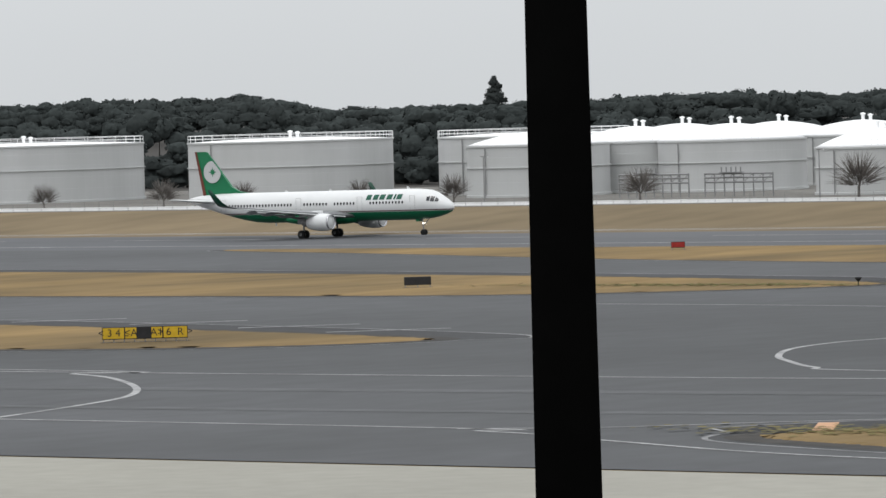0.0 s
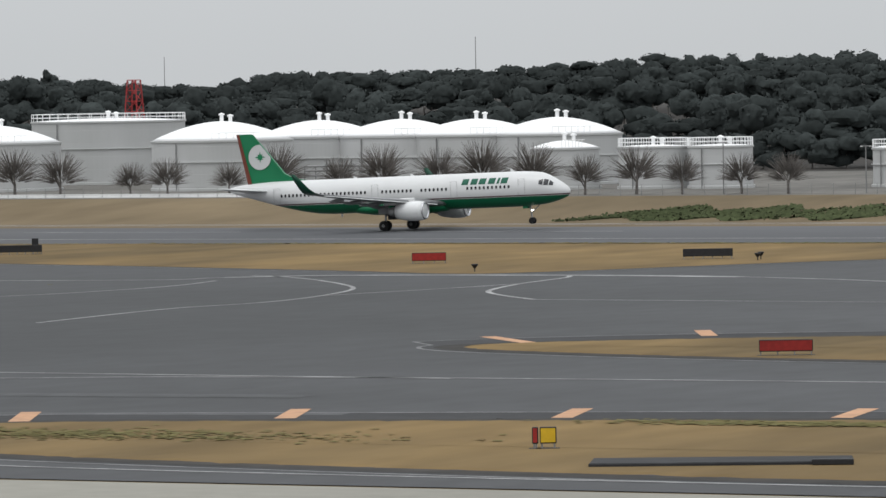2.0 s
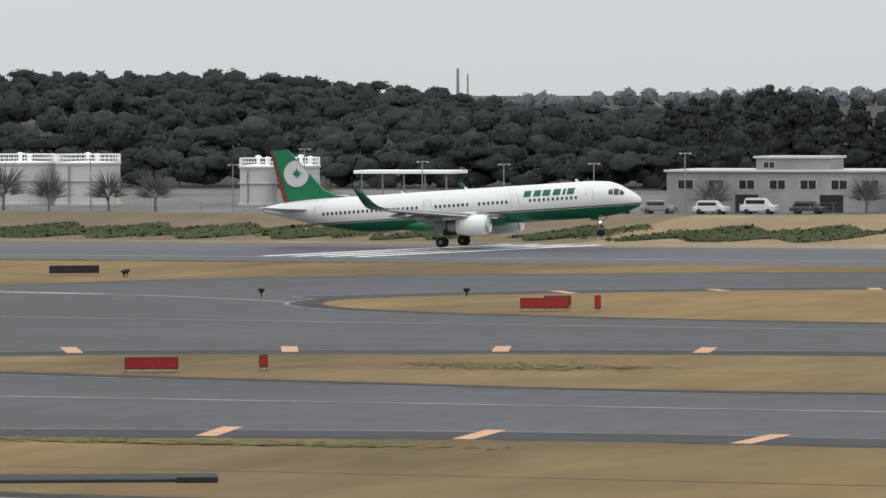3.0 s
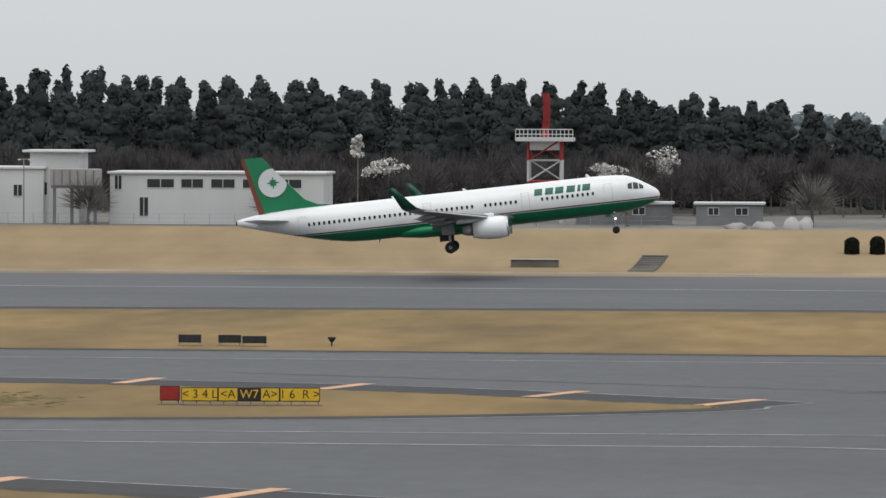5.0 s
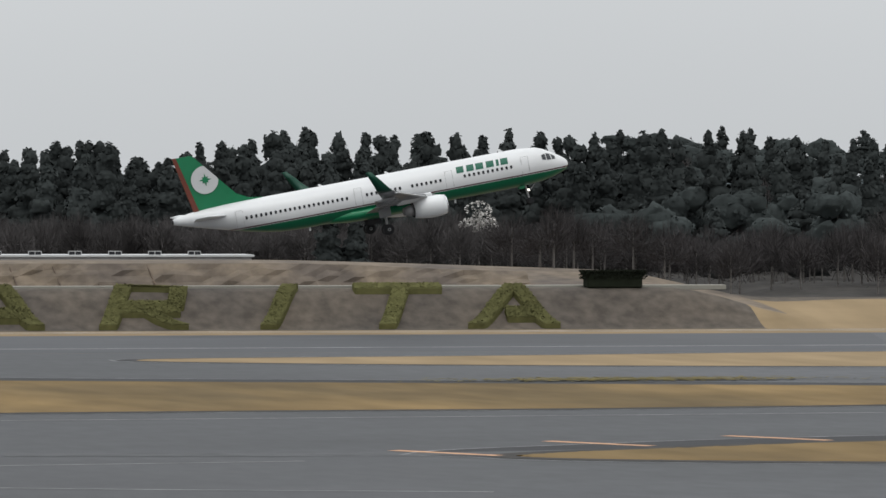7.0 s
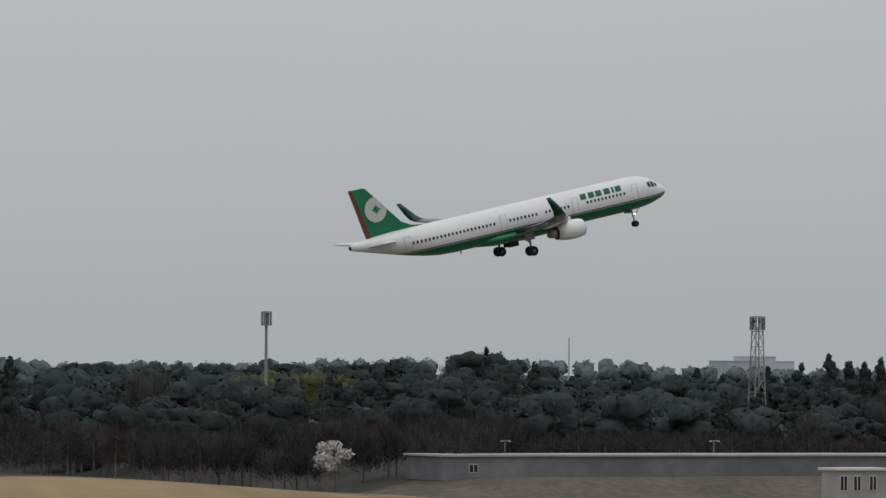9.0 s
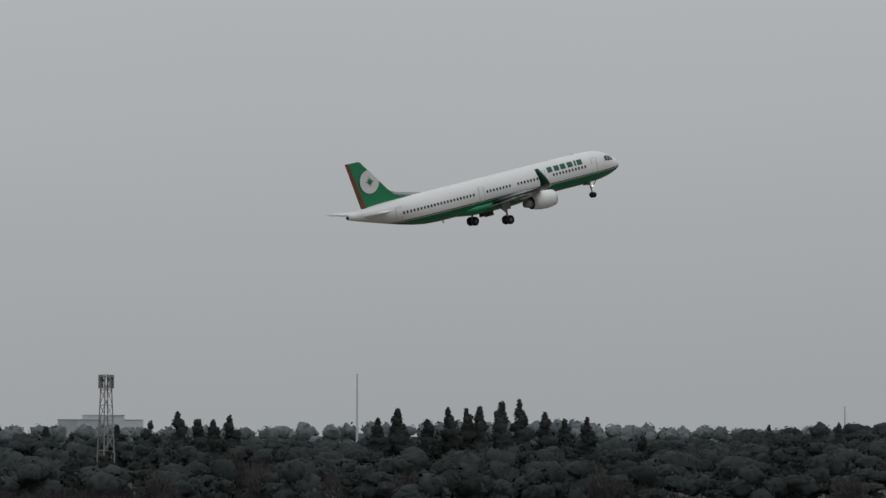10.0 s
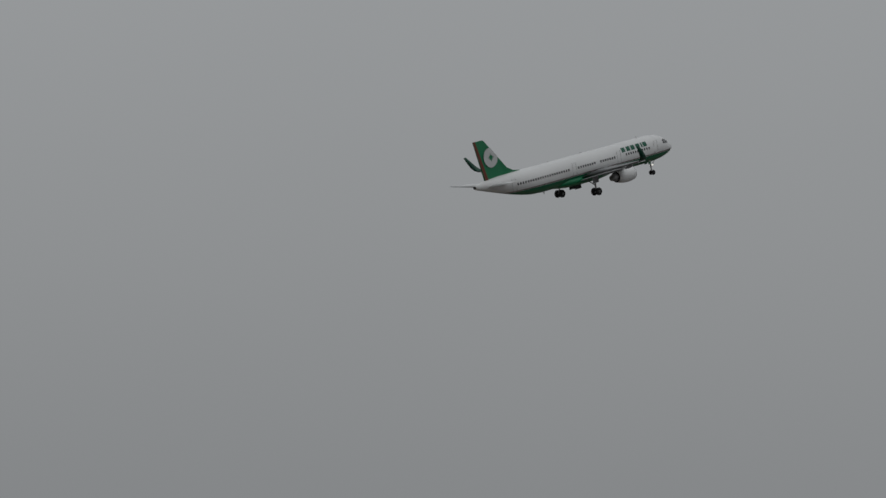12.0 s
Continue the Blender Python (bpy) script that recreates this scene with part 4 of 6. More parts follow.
def clumps(centres, sizes, facing=None):
    """Small bent leaf sprays, turned every way or roughly outwards."""
    n = len(centres)
    v = TUFT_V[None] * (0.65 + 0.7 * RNG.random((n, 4, 1))) * sizes[:, None, None]
    q = RNG.standard_normal((n, 3, 3))
    if facing is None:
        q[:, 2, 2] += 1.2
    else:
        q[:, 2] = q[:, 2] * 0.38 + facing
    ez = q[:, 2] / np.linalg.norm(q[:, 2], axis=1, keepdims=True)
    ex = np.cross(q[:, 0], ez)
    ex = ex / np.linalg.norm(ex, axis=1, keepdims=True)
    ey = np.cross(ez, ex)
    v = v[..., 0:1] * ex[:, None] + v[..., 1:2] * ey[:, None] + v[..., 2:3] * ez[:, None] + centres[:, None]
    f = TUFT_F[None] + 4 * np.arange(n)[:, None, None]
    return v.reshape(-1, 3), f.reshape(-1, 3)


def ico(level):
    bm = bmesh.new()
    bmesh.ops.create_icosphere(bm, subdivisions=level, radius=1.0)
    bm.verts.ensure_lookup_table()
    v = np.array([p.co[:] for p in bm.verts])
    f = np.array([[p.index for p in q.verts] for q in bm.faces])
    bm.free()
    return v, f


LOBE_V, LOBE_F = ico(2)


def lobes(centres, radii):
    """Uneven rounded masses of foliage."""
    n = len(centres)
    v = LOBE_V[None] * (0.9 + 0.16 * RNG.standard_normal((n, len(LOBE_V), 1))) * radii[:, None]
    ang = RNG.random(n) * math.tau
    c, s = np.cos(ang)[:, None], np.sin(ang)[:, None]
    v = np.stack([v[..., 0] * c - v[..., 1] * s, v[..., 0] * s + v[..., 1] * c, v[..., 2]], -1) + centres[:, None]
    f = LOBE_F[None] + len(LOBE_V) * np.arange(n)[:, None, None]
    return v.reshape(-1, 3), f.reshape(-1, 3)


def crown_lobes(trees, count, shape):
    """Centres and radii of the masses of each crown. trees: rows of x, y, base z, height, radius."""
    n = len(trees)
    t = np.repeat(trees, count, axis=0)
    k = np.tile(np.arange(count), n)
    a = RNG.random(n * count) * math.tau
    if shape in ("cone", "spire"):
        u = (k + 0.3 * RNG.random(n * count)) / (count - 0.7)
        wide = t[:, 4] * (1.22 * (1.05 - u) ** 0.45 if shape == "cone" else 1.35 * (1.04 - u) ** 0.68)
        off = wide * 0.38 * RNG.random(n * count)
        r = np.maximum(wide * (0.5 + 0.25 * RNG.random(n * count)), 0.3)
        z = t[:, 2] + t[:, 3] * (0.08 + 0.87 * u)
        rz = t[:, 3] * (0.075 + 0.03 * RNG.random(n * count)) * (1.15 - 0.4 * u)
    else:
        w = np.where(k == 0, 0.75, RNG.random(n * count) * 1.25 - 0.55)
        off = t[:, 4] * 0.62 * np.sqrt(np.clip(1 - w * w, 0, 1)) * (0.6 + 0.4 * RNG.random(n * count))
        r = t[:, 4] * (0.46 + 0.22 * RNG.random(n * count))
        z = t[:, 2] + t[:, 3] * (0.58 + 0.30 * w)
        rz = np.minimum(t[:, 3] * (0.13 + 0.06 * RNG.random(n * count)), r * 1.1)
    c = np.stack([t[:, 0] + off * np.cos(a), t[:, 1] + off * np.sin(a), z], -1)
    return c, np.stack([r, r, rz], -1)


def leaf_points(c, r, total):
    """Points on the skins of the masses, mostly on top."""
    pick = RNG.integers(0, len(c), total)
    d = RNG.standard_normal((total, 3))
    d[:, 2] = np.abs(d[:, 2]) - 0.35
    d = d / np.linalg.norm(d, axis=1, keepdims=True)
    return c[pick] + d * r[pick] * (0.97 + 0.13 * RNG.random((total, 1))), d


def crown_mesh(trees, count, leaves, shape, leaf=0.3):
    """Vertices, faces and soft normals: every leaf is shaded like the mass that it lies on."""
    c, r = crown_lobes(np.array(trees, float), count, shape)
    v, f = lobes(c, r)
    n1 = v - np.repeat(c, len(LOBE_V), axis=0)
    n1 = n1 / np.linalg.norm(n1, axis=1, keepdims=True)
    p, d = leaf_points(c, r, leaves * len(trees))
    d = d + np.array([0, -0.25, 0.35])
    v2, f2 = clumps(p, leaf * (0.5 + 0.8 * RNG.random(len(p))), d / np.linalg.norm(d, axis=1, keepdims=True))
    d = d + 0.25 * RNG.standard_normal(d.shape)
    n = np.concatenate([n1 + np.array([0, -0.25, 0.35]), np.repeat(d, 4, axis=0)])
    return np.concatenate([v, v2]), np.concatenate([f, f2 + len(v)]), n / np.linalg.norm(n, axis=1, keepdims=True)


def woods(name, trees, mat, label, shape="round", count=8, leaves=290, leaf=0.4):
    trees = np.array(trees, float)
    v, f, soft = crown_mesh(trees, count, leaves, shape, leaf)
    # trunks as thin prisms
    n = len(trees)
    k = np.arange(3) * math.tau / 3
    ring = np.stack([np.cos(k), np.sin(k), 0 * k], -1)
    rad = (trees[:, 3] * 0.018)[:, None, None]
    low = ring[None] * rad + trees[:, None, :3]
    high = ring[None] * rad * 0.5 + trees[:, None, :3] + np.array([0, 0, 1.0]) * trees[:, 3, None, None] * 0.8
    tv = np.concatenate([low, high], 1).reshape(-1, 3)
    tf = np.array([(0, 1, 4), (0, 4, 3), (1, 2, 5), (1, 5, 4), (2, 0, 3), (2, 3, 5)])[None] + 6 * np.arange(n)[:, None, None] + len(v)
    faces = np.concatenate([f, tf.reshape(-1, 3)])
    idx = np.concatenate([np.zeros(len(f)), np.ones(6 * n)])
    bark = np.tile(ring, (2 * n, 1))
    me = mesh_from(name, np.concatenate([v, tv]), faces, [mat, BARK], idx, np.concatenate([soft, bark]))
    return tagged(new(name, me), label, "trees", kind="stuff")


def twigs(name, trees, mat, label, per=170):
    """Leafless trees: sprays of thin twigs round a crown, and trunks."""
    trees = np.array(trees, float)
    n = len(trees)
    t = np.repeat(trees, per, axis=0)
    m = n * per
    out = RNG.standard_normal((m, 3))
    out[:, 2] = np.abs(out[:, 2]) * 1.1 - 0.35
    out = out / np.linalg.norm(out, axis=1, keepdims=True)
    size = np.stack([t[:, 4], t[:, 4], t[:, 3] * 0.5], -1)
    heart = t[:, :3] + np.stack([0 * t[:, 3], 0 * t[:, 3], t[:, 3] * 0.5], -1)
    tip = heart + out * size * (0.55 + 0.45 * RNG.random((m, 1)) ** 0.6)
    start = tip - (out + np.array([0, 0, 0.5]) + 0.35 * RNG.standard_normal((m, 3))) * size * (0.25 + 0.25 * RNG.random((m, 1)))
    d = tip - start
    side = np.cross(d, RNG.standard_normal((m, 3)))
    side = side / np.linalg.norm(side, axis=1, keepdims=True) * (0.018 + 0.035 * RNG.random((m, 1))) * t[:, 3:4] / 6
    v = np.stack([start - side, start + side, tip], 1).reshape(-1, 3)
    f = np.arange(3 * m).reshape(-1, 3)
    k = np.arange(3) * math.tau / 3
    ring = np.stack([np.cos(k), np.sin(k), 0 * k], -1)
    r0 = (trees[:, 3] * 0.022)[:, None, None]
    low = ring[None] * r0 + trees[:, None, :3]
    high = ring[None] * r0 * 0.4 + trees[:, None, :3] + np.array([0, 0, 1.0]) * trees[:, 3, None, None] * 0.65
    tv = np.concatenate([low, high], 1).reshape(-1, 3)
    tf = np.array([(0, 1, 4), (0, 4, 3), (1, 2, 5), (1, 5, 4), (2, 0, 3), (2, 3, 5)])[None] + 6 * np.arange(n)[:, None, None] + len(v)
    me = mesh_from(name, np.concatenate([v, tv]), np.concatenate([f, tf.reshape(-1, 3)]), [mat, BARK], np.concatenate([np.zeros(m), np.ones(6 * n)]))
    return tagged(new(name, me), label, "trees", kind="stuff")


# skyline of the woods: bearing (x over y) and slope of the tree tops (rise over y), in thousandths
SKY_LEFT = [(-960, 2.0), (-908, 1.5), (-882, 3.4), (-866, 2.0), (-831, 3.0), (-806, -0.9), (-786, -1.1), (-770, -1.0), (-730, -0.3), (-687, 0.9), (-665, -0.8), (-653, 0.5), (-604, 2.0), (-581, -0.5), (-562, -0.5),
            (-548, 1.8), (-522, 1.7), (-496, 2.2), (-471, 3.6), (-444, 3.9), (-414, 3.7), (-396, 2.1), (-373, 0.0), (-361, -2.5), (-338, -3.4), (-318, -1.8), (-308, 0.3), (-287, -3.5), (-262, -2.8)]
SKY_MID = [(-250, -2), (-220, 0), (-185, 1.4), (-166, 2.7), (-150, 5.0), (-140, 8.0), (-130, 6.5), (-112, 5.5), (-82, 5.1), (-63, 5.2), (-44, 4.6), (-31, 2.2), (-5, 1.0), (4, -1.5), (11, -4.5), (26, -5.5), (34, -4), (46, 0),
           (58, 3.6), (74, 4.2), (87, -1.0), (100, -0.5), (119, 2.6), (148, 3.5), (174, 3.8), (192, 6.2), (202, 1.4), (211, 5.0), (228, 7.6), (240, 7.2), (262, 6.7), (283, 7.3), (300, 7.8)]
SKY_RIGHT = [(310, 7.8), (330, 7.0), (349, 6.4), (367, 3.8), (387, -0.4), (421, 2.2), (435, 2.0), (455, -1), (480, -0.4), (520, -0.9), (548, 1.8), (562, 1.6), (573, -3), (610, -2.6), (628, -2.8), (638, -2.8), (652, -3.0), (680, -3.2), (694, -3.0),
             (704, -3.2), (712, -2.6), (728, -2.6), (742, -3), (757, -3.2), (780, -2.5), (802, -0.8), (830, 0.5), (868, -1.5), (900, -2.5), (946, 1.1), (983, 1.1), (1100, 0)]


def skyline(u):
    pts = SKY_LEFT + SKY_MID + SKY_RIGHT
    return float(np.interp(u * 1000, [p[0] for p in pts], [p[1] for p in pts])) / 1000


def fill(u0, u1, rows, height, spacing, jitter=0.15, low=0.0, drop=0.0, ragged=0.0):
    """Trees in rows over a span of bearings; the last row reaches the skyline."""
    out = []
    for j, y in enumerate(rows):
        k = (j + 1) / len(rows)
        u = u0 + RNG.random() * spacing / y
        while u < u1:
            yy = y * (1 + 0.015 * RNG.standard_normal())
            x = u * yy
            g = land(x, yy)
            sky_top = EYE + skyline(u) * yy
            h = height * (1 + jitter * RNG.standard_normal())
            top = min((g + h) * (1 - k) + (sky_top - drop) * k, sky_top) + 0.3 * RNG.standard_normal() - ragged * abs(RNG.standard_normal())
            base = max(g - 0.5, top - h * 1.15) if low == 0 else g - 0.3
            out.append((x, yy, base, max(top - base, 2.0), spacing * (0.55 + 0.3 * RNG.random())))
            u += spacing * (0.75 + 0.5 * RNG.random()) / y
    return out


woods("hillside_wood", fill(-0.98, -0.30, [845, 910, 985, 1060, 1118, 1130], 8.5, 6.4, 0.25, drop=0.2), WOOD_GREEN, "dense dark evergreen wood on the hill behind the tanks", count=7, leaves=230)
woods("understorey", [(u * 822, 822 + 4 * math.sin(900 * u), land(u * 822, 822) - 2.5, 7.5 + 2.0 * RNG.random(), 4.5) for u in np.arange(-0.98, -0.27, 0.006)], WOOD_GREEN, "low dark evergreen scrub along the wood's edge", count=5, leaves=160)
woods("conifer_wood", fill(-0.33, 0.388, [800, 832], 15, 4.4, 0.12, low=1, ragged=0.4), CONIFER, "tall dark conifers behind the airport buildings", "cone", count=12, leaves=470, leaf=0.42)
woods("round_evergreen_wood", fill(-0.28, 0.30, [806, 822], 14, 6.5, 0.1, low=1, drop=0.3, ragged=0.5), CONIFER, "tall dark round-topped evergreens behind the airport buildings", "cone", count=12, leaves=560, leaf=0.42)
eastern = fill(0.29, 1.12, [735, 780, 835, 900, 980, 1070], 8.5, 6.8, 0.25, ragged=0.5)
kinds = RNG.random(len(eastern))
valley = [0.394 < t[0] / t[1] < 0.458 for t in eastern]
eastern = [(x, y, b, h * (0.55 if v and y > 760 else 1.0), r) for (x, y, b, h, r), v in zip(eastern, valley)]
woods("mixed_wood", [t for t, k in zip(eastern, kinds) if 0.16 < k < 0.84], WOOD_GREEN, "dark mixed wood beyond the runway's end", count=7)
woods("scattered_conifer_wood", [(x, y, b, h + 1.2, r * 0.8) for (x, y, b, h, r), k in zip(eastern, kinds) if k <= 0.16], CONIFER, "darker conifers scattered through the mixed wood", "spire", count=10)
woods("hazy_ridge_wood", [(u * y, y, 2.0, EYE + skyline(u) * y - 2.0 - abs(RNG.normal()) * 1.2, 5.0) for y in (1480, 1560) for u in np.arange(0.37, 0.48, 0.0042)], HAZY_WOOD, "grey-green wood on a farther ridge, haze mixed into its colour", count=10, leaves=260, leaf=0.6)
woods("bamboo_grove", [(u * 905, 905, 4.0, EYE + skyline(u) * 905 - 5.2 - RNG.random(), 4.0) for u in np.arange(0.499, 0.520, 0.0035)], BAMBOO, "yellow-green bamboo grove in the dark wood", count=9, leaves=360)
woods("far_wood", [(u * y, y, -6.0, 21.5 + 2.0 * math.sin(u * 37) + RNG.random() * 2.5, 7.0) for y in (2100, 2250) for u in np.arange(-0.40, 1.12, 0.0052)], FAR_WOOD, "far wood on the horizon, haze mixed into its colour", count=3, leaves=70, leaf=0.9)


def thicket(u0, u1, rows, height, spacing):
    out = []
    for y in rows:
        u = u0
        while u < u1:
            yy = y * (1 + 0.012 * RNG.standard_normal())
            x = u * yy
            out.append((x, yy, land(x, yy) - 0.2, height * (0.75 + 0.4 * RNG.random()), spacing * (0.6 + 0.35 * RNG.random())))
            u += spacing * (0.7 + 0.5 * RNG.random()) / y
    return out


twigs("bare_wood", thicket(-0.16, 0.27, [728, 738, 750, 763, 778], 9.0, 4.6), BARE_TWIGS, "leafless grey-brown wood before the dark conifers", 700)
twigs("bare_wood_far", thicket(0.27, 0.56, [650, 662, 676, 692, 712], 8.0, 4.4), DARK_TWIGS, "leafless dark grey-brown thicket beyond the runway's end", 520)
twigs("bare_wood_slope", [(x, y - 6, b, h, r * 0.8) for (x, y, b, h, r), k in zip(eastern, kinds) if k >= 0.84], BARE_TWIGS, "leafless grey trees among the evergreens of the slope", 520)
twigs("bare_wood_end", thicket(0.56, 0.86, [668, 690, 712], 6.0, 3.8), DARK_TWIGS, "leafless dark thicket behind the long wall", 420)


def make_conifer(x, y, top, r, label="tall dark conifer standing over the wood"):
    base = land(x, y)
    tree = empty("conifer", pose(x, y, base), label, "tree", "single conifers")
    part("trunk", tube((0, 0, -0.3), (0, 0, (top - base) * 0.9), 0.3, 0.06, 8), BARK, tree)
    v, f, soft = crown_mesh([(0, 0, 0, top - base, r)], 13, 900, "cone" if 830 < y < 840 else "spire", 0.34)
    ob = new("crown", mesh_from("crown", v, f, [CONIFER], None, soft))
    ob.parent = tree
    return tree


make_conifer(-833, 1100, 23.8, 4.6, "tall lone conifer on the wooded ridge")
for x, y, top, r in ((228.2, 625, 6.3, 1.2), (162, 690, 14.0, 2.2), (165.5, 690, 13.0, 2.2), (-665, 1100, 21.0, 4), (210, 835, 23.4, 4), (191, 835, 21.5, 3), (251, 838, 24.5, 3.5), (64, 835, 21.8, 4), (81, 835, 21.8, 4)):
    make_conifer(x, y, top, r)
for u, top in ((0.631, 17.2), (0.638, 19.3), (0.643, 18.2), (0.651, 18.6), (0.647, 17.6), (0.690, 18.2), (0.695, 20.2), (0.7087, 20.6), (0.7135, 20.5), (0.7174, 20.8), (0.7233, 22.1), (0.7282, 22.3), (0.7356, 19.7), (0.741, 18.0), (0.7467, 18.4), (0.703, 18.2)):
    make_conifer(u * 950, 950, 18 + (top - 18) * 0.95, 5.2)


for u, y, top, r in ((0.370, 720, 21.2, 3.6), (0.3745, 720, 20.4, 3.4), (0.379, 720, 20.6, 3.4), (0.3835, 720, 18.4, 3.4), (0.388, 720, 17.0, 3.2), (0.3925, 720, 15.4, 3.0),
                     (0.4085, 790, 17.8, 2.6), (0.4115, 790, 19.0, 2.8), (0.4145, 790, 17.6, 2.6), (0.4218, 790, 17.6, 2.4), (0.437, 790, 16.8, 2.4), (0.4435, 790, 18.3, 3.0), (0.447, 790, 17.6, 2.8)):
    make_conifer(u * y, y, top, r, "dark dense conifer in the mixed wood")


# single leafless trees, grown limb by limb
def grow(bm, p, d, length, r, depth, rnd):
    q = p + d * length
    add_tube(bm, p, q, r, r * 0.65, 5 if depth > 2 else 3, False)
    if depth == 0:
        return
    for k in range(3 if depth > 1 else 4):
        nd = (d + Vector((rnd.uniform(-1, 1), rnd.uniform(-1, 1), rnd.uniform(-0.25, 0.7))) * 0.75).normalized()
        grow(bm, p + d * length * rnd.uniform(0.6, 1.0), nd, length * rnd.uniform(0.6, 0.8), r * 0.66, depth - 1, rnd)


bare_meshes = []
for seed in range(4):
    rnd = random.Random(seed + 3)
    bm = bmesh.new()
    grow(bm, Vector((0, 0, -0.1)), Vector((0.03, 0, 1)), 0.75, 0.085, 3, rnd)
    for _ in range(270):
        a, w = rnd.random() * math.tau, rnd.random()
        rr = 1.5 * math.sqrt(1 - 0.9 * w * w) * rnd.uniform(0.65, 1.05)
        tip = Vector((rr * math.cos(a), rr * math.sin(a), 0.75 + 1.55 * w))
        low = Vector((tip.x * 0.35, tip.y * 0.35, 0.65 + (tip.z - 0.65) * 0.4))
        mid = low + (tip - low) * 0.5 + Vector((rnd.uniform(-0.08, 0.08), rnd.uniform(-0.08, 0.08), 0.05))
        add_tube(bm, low, mid, 0.016, 0.011, 3, False)
        add_tube(bm, mid, tip, 0.011, 0.003, 3, False)
    me = bpy.data.meshes.new("crown")
    bm.to_mesh(me)
    bm.free()
    me.materials.append(BARK)
    bare_meshes.append(me)
for k, (x, y, size) in enumerate([(-640, 655, 1.0), (-632, 656, 0.8), (-625, 654, 1.0), (-612, 656, 0.8), (-600, 654, 1.1), (-586, 655, 0.8), (-562, 656, 0.9), (-545, 655, 0.8), (-522, 655, 0.8), (-505, 656, 0.9), (-470, 655, 1.0), (-432, 655, 1.3), (-424, 657, 0.9), (-410, 655, 1.1),
                                  (-402, 656, 1.3), (-394, 655, 1.2), (-384, 657, 0.9), (-377, 655, 1.0), (-368, 656, 0.9), (-360, 655, 1.35), (-351, 656, 1.0), (-344, 655, 1.3), (-336, 656, 1.2), (-329, 655, 1.4), (-322, 656, 1.3), (-314, 655, 1.0),
                                  (-307, 656, 1.2), (-300, 655, 1.0), (-292, 656, 1.0), (-285, 655, 1.0), (-262, 655, 0.8), (-210, 656, 0.9), (-190, 655, 0.9), (-88, 655, 1.1), (-66, 656, 0.9), (-24, 660, 1.3), (-2, 662, 1.2), (16, 660, 1.1), (38, 662, 1.2), (66, 660, 1.2), (76, 662, 1.2)]):
    t = empty("bare_tree", pose(x, y, land(x, y), 0, 0, 57 * k), "leafless winter tree with spreading dark branches on the bank", "tree", "bare trees on the bank")
    b = share("crown", bare_meshes[k % 4], t, Matrix.Diagonal((size * 2.5, size * 2.4, size * 2.4, 1)))


def blossom_tree(x, y, top, r, label="pale blossoming tree among bare woods"):
    base = land(x, y)
    t = empty("blossom_tree", pose(x, y, base), label, "tree", "blossoming trees")
    part("trunk", tube((0, 0, -0.2), (0, 0, (top - base) * 0.7), 0.16, 0.06, 6), BARK, t)
    c, size = crown_lobes(np.array([(0, 0, (top - base) * 0.3, (top - base) * 0.7, r)]), 9, "round")
    p, _ = leaf_points(c, size * (0.5 + 0.55 * RNG.random((9, 1))), 800)
    v, f = clumps(p, 0.2 * (0.4 + 0.9 * RNG.random(len(p))))
    ob = new("crown", mesh_from("crown", v, f, [BLOSSOM]))
    ob.parent = t


for x, y, top, r in ((-58, 728, 11.8, 2.6), (-29, 728, 11.0, 2.2), (-22, 728, 13.2, 1.8), (-34, 728, 9.5, 2.0), (14, 728, 11, 1.6), (17, 728, 10.5, 1.0), (-62, 728, 15.5, 0.8), (193, 732, 14.2, 2.2), (333, 641, 7.6, 1.8), (331, 640, 5.6, 1.3)):
    blossom_tree(x, y, top, r * 1.35)
# ---- airport buildings behind the bank ----
def make_building(name, x0, x1, y, depth, top, label, wins=(), doors=(), roof=WHITE_STEEL, over=0.3, category="building", wall=PALE_WALL):
    """wins and doors: rows of (x, z, width, height), z over the foot."""
    base = land((x0 + x1) / 2, y)
    b = empty(name, pose(x0, y, base), label, category)
    w, h = x1 - x0, top - base
    part("wall", box(0, 0, -0.5, w, depth, h - 0.3, 0.03), wall, b)
    part("roof", box(-over, -over, h - 0.298, w + over, depth + over, h, 0.04), roof, b, "pale flat roof edge")
    for x, z, ww, hh in wins:
        f = part("window", box(x - 0.08, -0.06, z - 0.08, x + ww + 0.08, 0.02, z + hh + 0.08), WHITE_STEEL, b)
        part("pane", box(x, -0.075, z, x + ww, -0.062, z + hh), DARK_GLASS, f, "dark pane")
        part("mullion", box(x + ww / 2 - 0.04, -0.095, z, x + ww / 2 + 0.04, -0.078, z + hh), WHITE_STEEL, f)
    # doorways are black slabs on the wall, standing in for unlit interiors
    for x, z, ww, hh in doors:
        part("door", box(x, -0.08, z, x + ww, 0.04, z + hh), DARK, b, "black slab standing in for a doorway's shaded inside")
    return b


make_building("terminal_shed", -217.4, -187, 660, 14, 7.6, "long low pale grey airport building", [(1.5 + 4 * k, 3.0, 2.0, 1.1) for k in range(7)], [(9, 0, 3, 2.3), (20, 0, 3, 2.3)])
make_building("roof_house", -206.3, -196.7, 662, 6, 9.3, "small pale plant house on a flat roof", [(1, 5.6, 1.4, 0.7)])
make_building("office_block", -186.5, -150, 656, 16, 10.1, "two-storey white airport office block", [(0.8, 4.6, 2.2, 1.3), (4.2, 4.6, 0.9, 1.3), (5.6, 4.6, 0.9, 1.3), (7.3, 4.6, 2.4, 1.2), (14, 4.6, 3, 1.3), (20, 4.6, 3, 1.3), (26, 4.6, 3, 1.3)], [(10.5, 0, 2, 2.4)])
